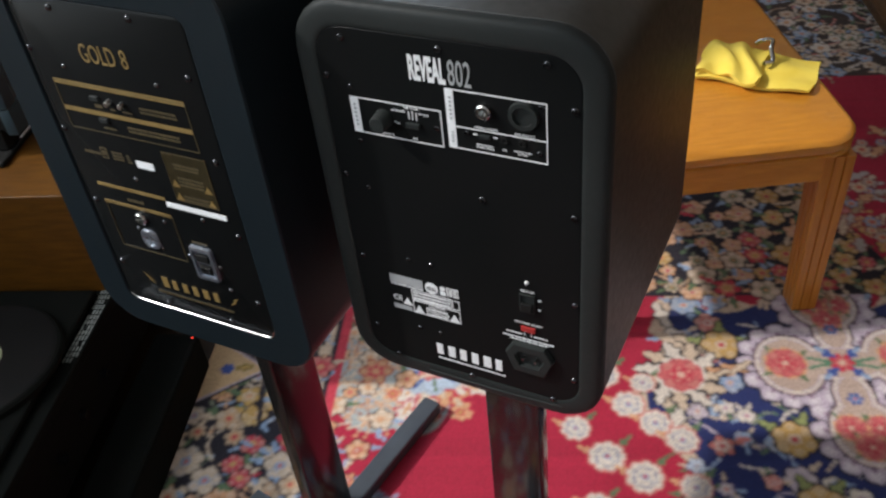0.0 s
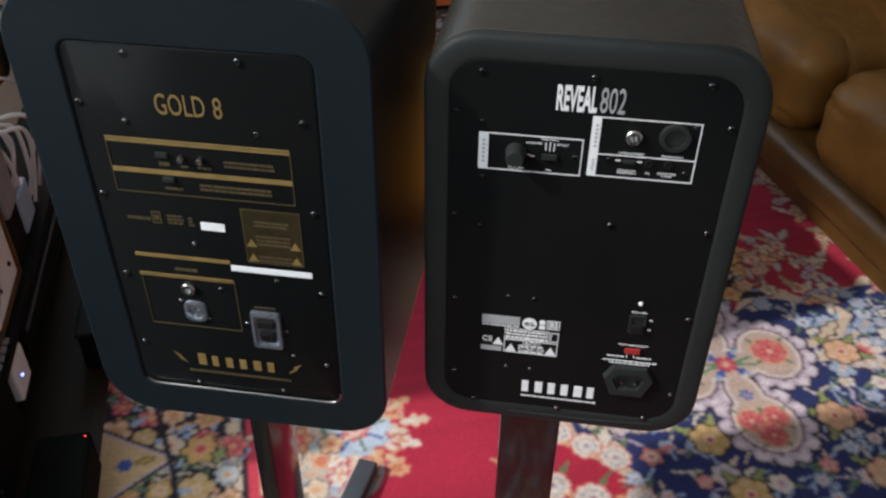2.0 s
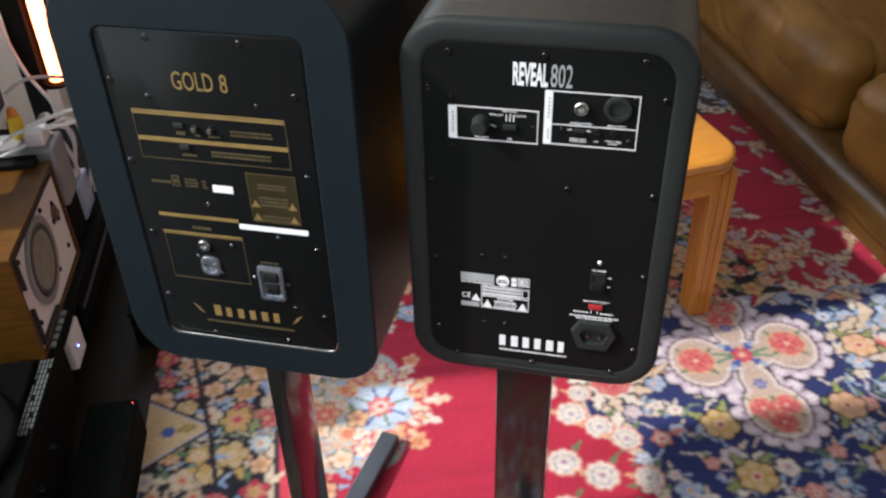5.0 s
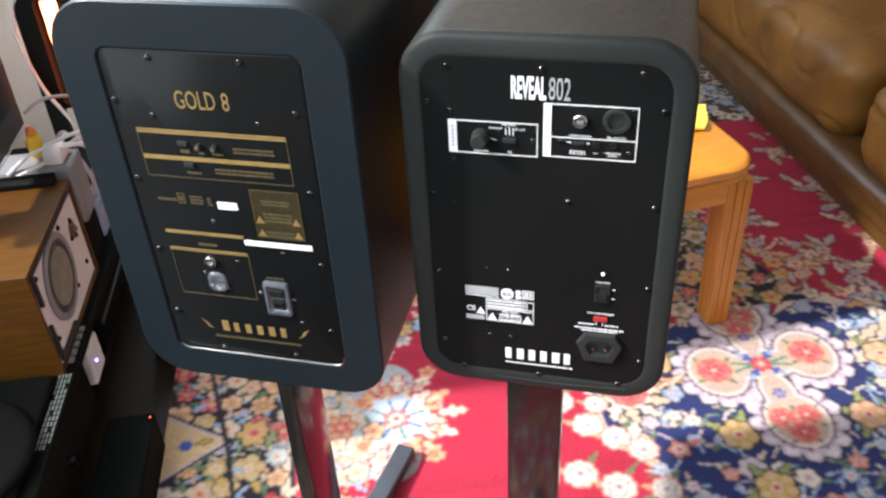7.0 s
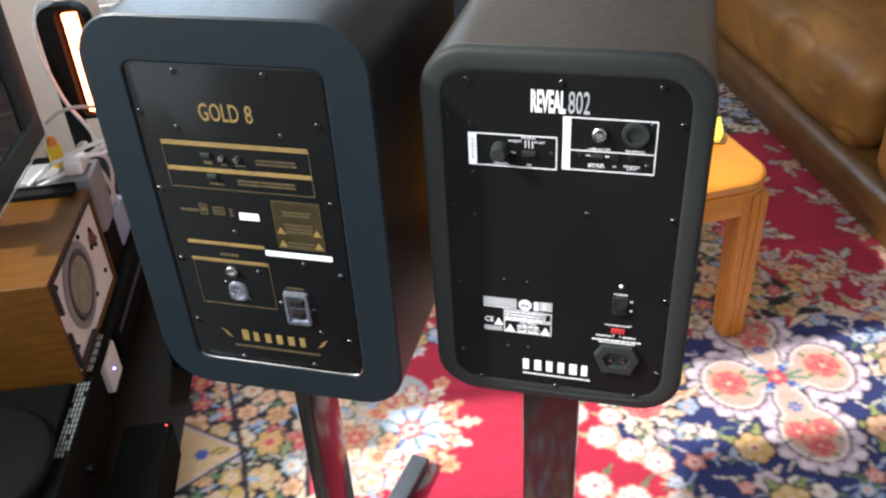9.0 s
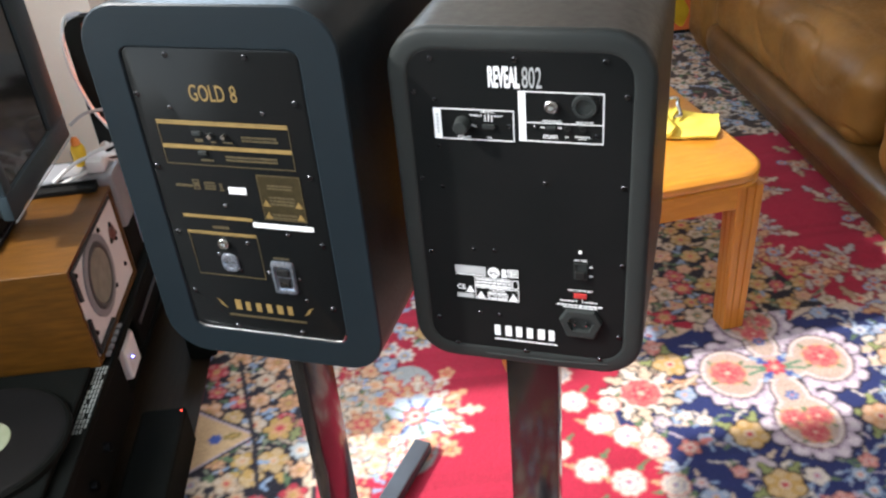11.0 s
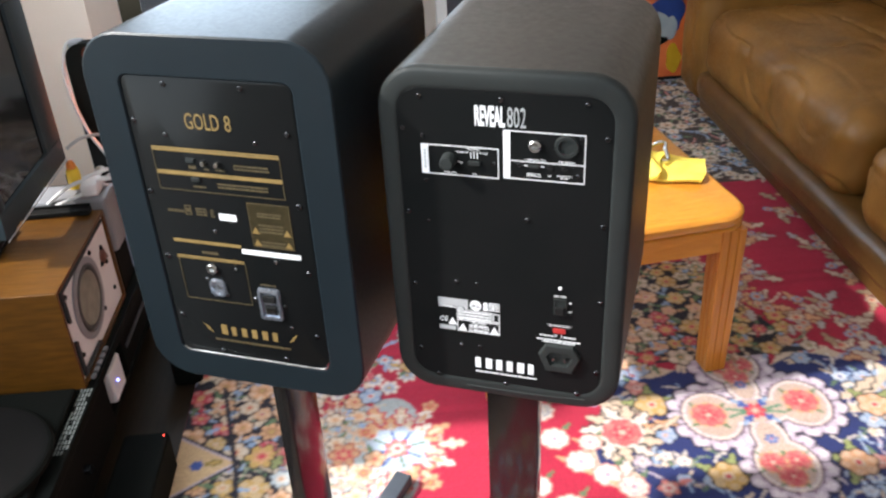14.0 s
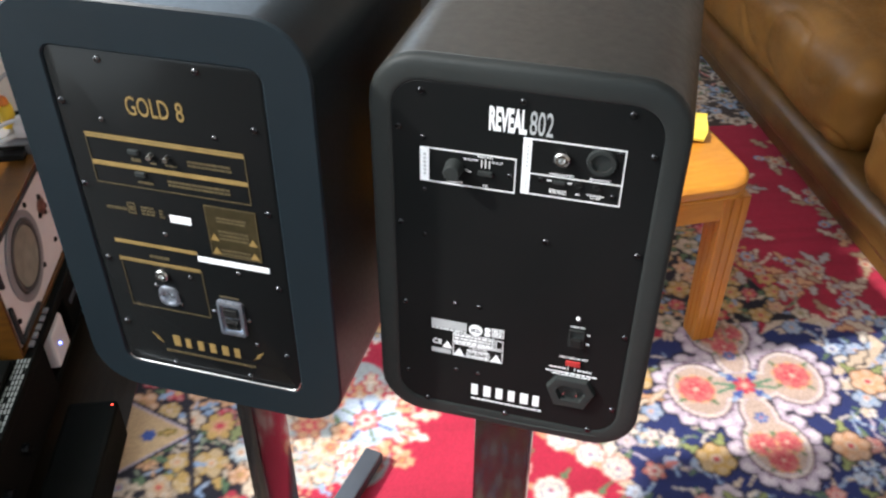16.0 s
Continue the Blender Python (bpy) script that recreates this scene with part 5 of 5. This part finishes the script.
# ---- white-framed dark panel by the far wall ----
fire = thing("framed_panel", "dark grey panel in a white painted frame standing by the wall", "panel", ROOM)
bm = bmesh.new()
for a0, a1, z0, z1 in ((0.11, 0.155, 0.0, 0.40), (0.62, 0.665, 0.0, 0.40), (0.155, 0.62, 0.355, 0.40)):
    box(a0, a1, 2.76, 2.80, z0, z1, 0.003, bm=bm)
part("frame", bm, PAINT, fire, "white painted frame")
part("panel", box(0.156, 0.619, 2.775, 2.79, 0.0, 0.354), GREYMETAL, fire, "dark grey panel")
cab = thing("cabinet", "dark slate-blue cabinet against the far wall", "cabinet", ROOM)
part("body", box(-1.02, -0.10, 2.62, 2.945, -0.006, 0.78, 0.006), GREYMETAL, cab)
part("door", box(-1.00, -0.57, 2.605, 2.619, 0.02, 0.76, 0.003), GREYMETAL, cab)
part("door", box(-0.55, -0.12, 2.605, 2.619, 0.02, 0.76, 0.003), GREYMETAL, cab)


# ---- low rack and the things on it, beside the window ----
RF = -0.70
rack = thing("hifi_rack", "low black equipment rack in front of the window", "rack", ROOM)
part("top_board", box(-1.30, RF + 0.014, -0.25, 1.42, 0.232, 0.252, 0.003), BLACKCASE, rack)
part("side_panel", box(-1.29, RF - 0.01, -0.245, -0.225, -0.006, 0.231, 0.002), BLACKCASE, rack)
part("side_panel", box(-1.29, RF - 0.01, 1.395, 1.415, -0.006, 0.231, 0.002), BLACKCASE, rack)
part("shelf", box(-1.29, RF - 0.012, -0.224, 1.394, 0.085, 0.100, 0.002), BLACKCASE, rack)
part("back_panel", box(-1.30, -1.291, -0.224, 1.394, -0.006, 0.231), PLATE, rack)
amp = thing("amplifier", "black amplifier with worn white lettering along its edge", "amplifier", ROOM)
part("case", box(-1.24, RF + 0.006, 0.05, 0.585, 0.1015, 0.228, 0.004), BLACKCASE, amp)
bars = []
for k in range(4):
    for j in range(14):
        if (k * 7 + j * 5) % 11:
            bars.append((RF + 0.007 - k * 0.0058, RF + 0.0102 - k * 0.0058, 0.345 + j * 0.0125, 0.3545 + j * 0.0125))
bm = bmesh.new()
for a0, a1, b0, b1 in bars:
    box(a0, a1, b0, b1, 0.2525, 0.2533, bm=bm)
cap = part("warning_print", bm, FAINT, rack, "rows of small white print")
for k in range(4):
    part("amp_knob", turned([(0.0, 0.012), (0.009, 0.012), (0.010, 0.0)], 16, Matrix.Translation((RF + 0.006, 0.13 + 0.09 * k, 0.165)) @ pose(0, 0, 0, 0, 90)), DARKSTEEL, amp, smooth=True)
for k in range(5):
    part("key", box(RF - 0.012, RF + 0.008, 0.545 + 0.021 * k, 0.559 + 0.021 * k, 0.2525, 0.2570, 0.001), GREYPLASTIC, rack, "row of small grey keys" if k == 0 else "")
hub = thing("network_box", "small white box with a blue light on the rack", "network box", ROOM)
part("case", box(RF - 0.06, RF + 0.004, 0.622, 0.694, 0.128, 0.2050, 0.006), WHITEPLASTIC, hub)
part("light", turned([(0.0, 0.003), (0.0018, 0.002), (0.0026, 0.0)], 12, Matrix.Translation((RF + 0.0042, 0.648, 0.168)) @ pose(0, 0, 0, 0, 90)), BLUELED, hub, "small blue light")
low = thing("tape_deck", "dark component on the shelf of the rack", "component", ROOM)
part("case", box(-1.24, RF - 0.014, 0.76, 1.36, 0.1015, 0.205, 0.004), BLACKCASE, low)
part("front_strip", box(RF - 0.0138, RF - 0.010, 0.78, 1.34, 0.150, 0.160, 0.001), GREYMETAL, low)
dev = thing("power_box", "low black power box with a red light on the floor", "power box", ROOM)
part("case", box(RF + 0.015, RF + 0.105, 0.02, 0.575, -0.006, 0.088, 0.008), BLACKCASE, dev)
part("light", turned([(0.0, 0.0015), (0.0010, 0.0011), (0.0012, 0.0)], 10, Matrix.Translation((RF + 0.097, 0.560, 0.0885))), REDLED, dev, "tiny red light")
bag = thing("storage_box", "small black lidded box on the floor beside the rug", "box", ROOM)
part("case", box(RF + 0.050, RF + 0.115, 0.83, 0.97, -0.006, 0.075, 0.010), BLACKCASE, bag)
part("lid", box(RF + 0.047, RF + 0.118, 0.827, 0.973, 0.0755, 0.086, 0.006), RUBBER, bag)

# record player at the near end of the rack
deck = thing("record_player", "black record player with a disc on its platter", "record player", ROOM)
dm = Matrix.Translation((-0.840, 0.318, 0.2535))
part("plinth", box(-1.10, RF - 0.012, 0.10, 0.505, 0.2535, 0.268, 0.006), BLACKCASE, deck)
part("platter", turned([(0.0, 0.012), (0.136, 0.012), (0.140, 0.008), (0.140, 0.0), (0.0, 0.0)], 56, dm @ Matrix.Translation((0, 0, 0.015))), BLACKCASE, deck, smooth=True)
rec = part("record", turned([(0.0, 0.0275), (0.034, 0.0275), (0.036, 0.0285), (0.048, 0.0280), (0.052, 0.0287)] + [(0.056 + 0.004 * k, 0.0284 + 0.0003 * (k % 2)) for k in range(19)] + [(0.132, 0.0278), (0.0, 0.0272)], 56, dm), DISC, deck, "black grooved disc", True)
part("record_label", turned([(0.0, 0.0294), (0.046, 0.0294), (0.047, 0.0284)], 32, dm), LABELGREEN, rec, "pale green paper label")

# walnut-cased loudspeaker lying on its side, its pale baffle towards the room
LS0, LS1, LZ0, LZ1 = 0.515, 0.828, 0.2535, 0.462
bookshelf = thing("bookshelf_speaker", "teak-cased bookshelf loudspeaker on its side with a bare grey baffle", "loudspeaker", ROOM)
lcb, lcz, lw, lh = (LS0 + LS1) / 2, (LZ0 + LZ1) / 2, LS1 - LS0, LZ1 - LZ0
bm = loft([(-RF + 0.42, outline(lcb, lcz, lw, lh, 0.002, 2)), (-RF + 0.001, outline(lcb, lcz, lw, lh, 0.002, 2)), (-RF, outline(lcb, lcz, lw - 0.002, lh - 0.002, 0.002, 2)), (-RF, outline(lcb, lcz, lw - 0.014, lh - 0.014, 0.002, 2)), (-RF + 0.008, outline(lcb, lcz, lw - 0.015, lh - 0.015, 0.002, 2))])
bmesh.ops.transform(bm, matrix=Matrix.Rotation(math.pi / 2, 4, "Z"), verts=bm.verts[:])
part("case", bm, TEAK, bookshelf, "teak veneered case")
part("baffle", box(RF - 0.0075, RF - 0.006, LS0 + 0.0078, LS1 - 0.0078, LZ0 + 0.0078, LZ1 - 0.0078), BAFFLE, bookshelf, "pale grey painted baffle")
FACE_R = pose(0, 0, 0, 0, 90)
lm = lambda b, z: Matrix.Translation((RF - 0.006, b, z)) @ FACE_R
wc, wz = 0.650, 0.366
part("woofer_frame", turned([(0.064, 0.0), (0.078, 0.0), (0.079, 0.004), (0.074, 0.006), (0.066, 0.005), (0.064, 0.0)], 40, lm(wc, wz)), GREYPLASTIC, bookshelf, "grey pressed woofer frame", True)
part("surround", turned([(0.053, 0.001), (0.056, 0.006), (0.061, 0.006), (0.0645, 0.002)], 40, lm(wc, wz)), SURROUND, bookshelf, "black rubber surround", True)
part("cone", turned([(0.0, 0.0040), (0.014, 0.0030), (0.020, 0.0026), (0.0525, 0.0052), (0.0535, 0.0002), (0.0, 0.0001)], 40, lm(wc, wz)), CONE, bookshelf, "grey paper cone", True)
tweeter = part("tweeter", turned([(0.0, 0.008), (0.008, 0.0065), (0.0125, 0.001), (0.0165, 0.002), (0.0175, 0.0)], 28, lm(0.775, 0.384)), TWEETER, bookshelf, "small red-brown tweeter", True)
for k in range(3):
    t = math.pi / 2 + k * 2.094
    part("guard_lug", turned([(0.0, 0.004), (0.0045, 0.0035), (0.0055, 0.0)], 12, lm(0.775 + 0.019 * math.cos(t), 0.384 + 0.019 * math.sin(t))), RUBBER, tweeter, smooth=True)
fo = 0
for b0, b1, z0, z1 in ((0.534, 0.640, 0.268, 0.275), (0.534, 0.541, 0.276, 0.345), (0.534, 0.541, 0.385, 0.452), (0.542, 0.805, 0.4465, 0.4525)):
    part("felt_strip", box(RF - 0.0058, RF + 0.002, b0, b1, z0, z1, 0.002), FOAM, bookshelf, "black felt strip" if not fo else "")
    fo = 1
for b, z in ((0.558, 0.300), (0.712, 0.300), (0.556, 0.428), (0.712, 0.428), (0.790, 0.300), (0.795, 0.448), (0.785, 0.365), (0.722, 0.452)):
    part("baffle_screw", turned([(0.0, 0.004), (0.004, 0.0035), (0.0052, 0.0)], 12, lm(b, z)), RUBBER, bookshelf, smooth=True)

# clutter standing on and beyond the loudspeaker
tray = thing("black_tray", "flat black tray on the back edge of the teak loudspeaker", "tray", ROOM)
part("tray_base", box(-0.86, RF - 0.020, 0.802, 0.827, LZ1 + 0.001, LZ1 + 0.012, 0.002), RUBBER, tray)
part("tray_lip", box(-0.86, RF - 0.020, 0.822, 0.827, LZ1 + 0.0125, LZ1 + 0.018, 0.002), RUBBER, tray)
screen = thing("monitor_screen", "flat screen in a dark slate bezel, standing on the teak loudspeaker", "screen", ROOM)
SA, SB0, SB1, SZ0, SZ1 = -0.790, 0.600, 0.950, 0.526, 0.900
bm = bmesh.new()
for b0, b1, z0, z1 in ((SB0, SB1, SZ0, SZ0 + 0.048), (SB0, SB1, SZ1 - 0.030, SZ1), (SB0, SB0 + 0.030, SZ0 + 0.0482, SZ1 - 0.0302), (SB1 - 0.085, SB1, SZ0 + 0.0482, SZ1 - 0.0302)):
    box(SA - 0.020, SA, b0, b1, z0, z1, 0.003, bm=bm)
part("bezel", bm, HOUSING, screen, "wide dark slate bezel", True)
part("glass", box(SA - 0.016, SA - 0.006, SB0 + 0.031, SB1 - 0.086, SZ0 + 0.049, SZ1 - 0.031, 0.001), GLASSY, screen, "gloss black glass")
part("rear_case", loft([(SB0 + 0.004, [(SA - 0.021, SZ0 + 0.004), (SA - 0.021, SZ1 - 0.004), (SA - 0.055, SZ1 - 0.05), (SA - 0.060, SZ0 + 0.03)]), (SB1 - 0.004, [(SA - 0.021, SZ0 + 0.004), (SA - 0.021, SZ1 - 0.004), (SA - 0.055, SZ1 - 0.05), (SA - 0.060, SZ0 + 0.03)])]), RUBBER, screen)
part("lower_trim", tube([(SA + 0.001, SB1 - 0.002, SZ0 - 0.002), (SA + 0.001, 0.80, SZ0 - 0.002), (SA + 0.001, SB0, SZ0 - 0.002)], 0.0016, 6), GREYCABLE, screen, "thin pale trim along the lower edge", True)
part("neck", box(SA - 0.085, SA - 0.061, 0.640, 0.720, LZ1 + 0.0105, SZ0 + 0.040, 0.004), RUBBER, screen)
part("foot", box(SA - 0.200, SA - 0.055, 0.600, 0.760, LZ1 + 0.001, LZ1 + 0.010, 0.003), RUBBER, screen)
sp = thing("grey_box", "grey plastic box on a black crate beside the teak loudspeaker", "box", ROOM)
part("case", box(RF - 0.30, RF + 0.004, 0.845, 0.925, 0.3505, 0.478, 0.008), GREYPLASTIC, sp)
blk = thing("black_crate", "black plastic crate under the grey box", "crate", ROOM)
part("case", box(RF - 0.31, RF - 0.004, 0.840, 0.930, 0.2535, 0.350, 0.006), BLACKCASE, blk)
tin = thing("blue_case", "small pale blue plastic case on the rack", "case", ROOM)
part("shell", box(RF - 0.09, RF - 0.005, 0.945, 1.03, 0.2535, 0.335, 0.006), PALEBLUE, tin)
bottle = thing("plastic_bottle", "stubby yellow plastic bottle, its cap tinted with reflected heater glow", "bottle", ROOM @ Matrix.Translation((RF - 0.068, 0.905, 0.479)))
part("body", turned([(0.0, 0.0), (0.0125, 0.0), (0.0138, 0.003), (0.0138, 0.036), (0.0115, 0.043), (0.0, 0.044)], 20), YELLOWPLASTIC, bottle, smooth=True)
# Orange cap colour stands in for the heater's glow reflected on yellow plastic.
part("cap", turned([(0.0, 0.0445), (0.0095, 0.0445), (0.0088, 0.054), (0.0050, 0.060), (0.0, 0.061)], 18), GLOWTINTED, bottle, "rounded cap, coloured orange for the heater's reflected glow", True)
part("print_panel", box(-0.0143, -0.0128, -0.006, 0.006, 0.006, 0.032, 0.0006), RUBBER, bottle, "black printed strip")
plug = thing("power_adapter", "white power adapter with its cable on the loudspeaker", "adapter", ROOM)
part("block", box(RF - 0.044, RF - 0.008, 0.850, 0.900, 0.4790, 0.508, 0.007), WHITEPLASTIC, plug, "", True)
part("lead", tube([(RF - 0.026, 0.898, 0.500), (RF - 0.01, 0.915, 0.512), (RF - 0.03, 0.94, 0.500), (RF - 0.06, 1.00, LZ1 - 0.02), (RF - 0.06, 1.05, 0.30), (RF - 0.05, 1.08, 0.258)], 0.0045), WHITEPLASTIC, plug, smooth=True)
for k, pts in enumerate((
    [(RF - 0.11, 0.84, LZ1 + 0.013), (RF - 0.06, 0.87, LZ1 + 0.040), (RF + 0.0, 0.90, LZ1 + 0.035), (RF + 0.01, 0.96, LZ1 - 0.02), (RF - 0.03, 1.00, 0.30), (RF - 0.05, 1.06, 0.258)],
    [(RF - 0.09, 0.83, LZ1 + 0.013), (RF - 0.05, 0.85, LZ1 + 0.022), (RF - 0.01, 0.90, LZ1 + 0.022), (RF - 0.0, 0.95, 0.40), (RF - 0.03, 1.05, 0.259)],
    [(RF - 0.040, 0.870, 0.512), (RF + 0.002, 0.890, 0.520), (RF + 0.040, 0.930, 0.512), (RF + 0.058, 0.965, 0.478), (RF + 0.030, 1.00, 0.40), (RF - 0.02, 1.05, 0.259)],
    [(RF - 0.010, 0.862, 0.510), (RF + 0.022, 0.880, 0.506), (RF + 0.048, 0.915, 0.492), (RF + 0.040, 0.96, 0.42), (RF - 0.01, 1.06, 0.259)],
    [(RF - 0.005, 0.905, 0.496), (RF + 0.018, 0.915, 0.502), (RF + 0.030, 0.945, 0.470), (RF + 0.015, 1.00, 0.36), (RF - 0.02, 1.09, 0.259)],
)):
    c = part("cable", tube(pts, 0.0040), WHITEPLASTIC, smooth=True)
    c.matrix_basis = ROOM
    tagged(c, "loose white cable drooping behind the loudspeaker", "cable", "loose cables")
# heater with a glowing element, its grey lead hanging in a loop
heat = thing("radiant_heater", "black radiant heater with a glowing orange element", "heater", ROOM)
part("stand_post", box(-0.90, -0.86, 1.385, 1.412, 0.2535, 0.40, 0.004), RUBBER, heat)
part("housing", loft([(1.412, outline(-0.832, 0.510, 0.112, 0.27, 0.040)), (1.385, outline(-0.832, 0.510, 0.122, 0.285, 0.046)), (1.360, outline(-0.832, 0.510, 0.116, 0.279, 0.044)), (1.360, outline(-0.814, 0.510, 0.064, 0.262, 0.018)), (1.376, outline(-0.814, 0.510, 0.056, 0.254, 0.014))]), BLACKCASE, heat, "rounded black housing", True)
part("element", tube([(-0.814, 1.369, 0.392), (-0.814, 1.369, 0.510), (-0.814, 1.369, 0.628)], 0.017, 14), EMBER, heat, "glowing orange element", True)
part("end_cap", turned([(0.0, 0.0), (0.019, 0.0), (0.021, 0.004), (0.019, 0.016), (0.0, 0.018)], 20, Matrix.Translation((-0.862, 1.385, 0.636))), GREYPLASTIC, heat, "pale grey end cap", True)
arc = part("cable", tube([(SA + 0.003, 0.955, 0.545), (SA + 0.03, 0.985, 0.556), (RF - 0.02, 1.02, 0.545), (RF + 0.025, 1.05, 0.515), (RF + 0.030, 1.09, 0.42), (RF - 0.01, 1.12, 0.259)], 0.0036), GREYCABLE, smooth=True)
arc.matrix_basis = ROOM
tagged(arc, "grey cable arching out from behind the screen", "cable", "loose cables")
lead = part("cable", tube([(-0.862, 1.385, 0.650), (-0.885, 1.37, 0.640), (-0.895, 1.345, 0.56), (-0.87, 1.33, 0.44), (-0.82, 1.30, 0.36), (-0.79, 1.28, 0.257)], 0.0045), GREYCABLE, smooth=True)
lead.matrix_basis = ROOM
tagged(lead, "grey cable hanging from the heater's end cap", "cable", "loose cables")
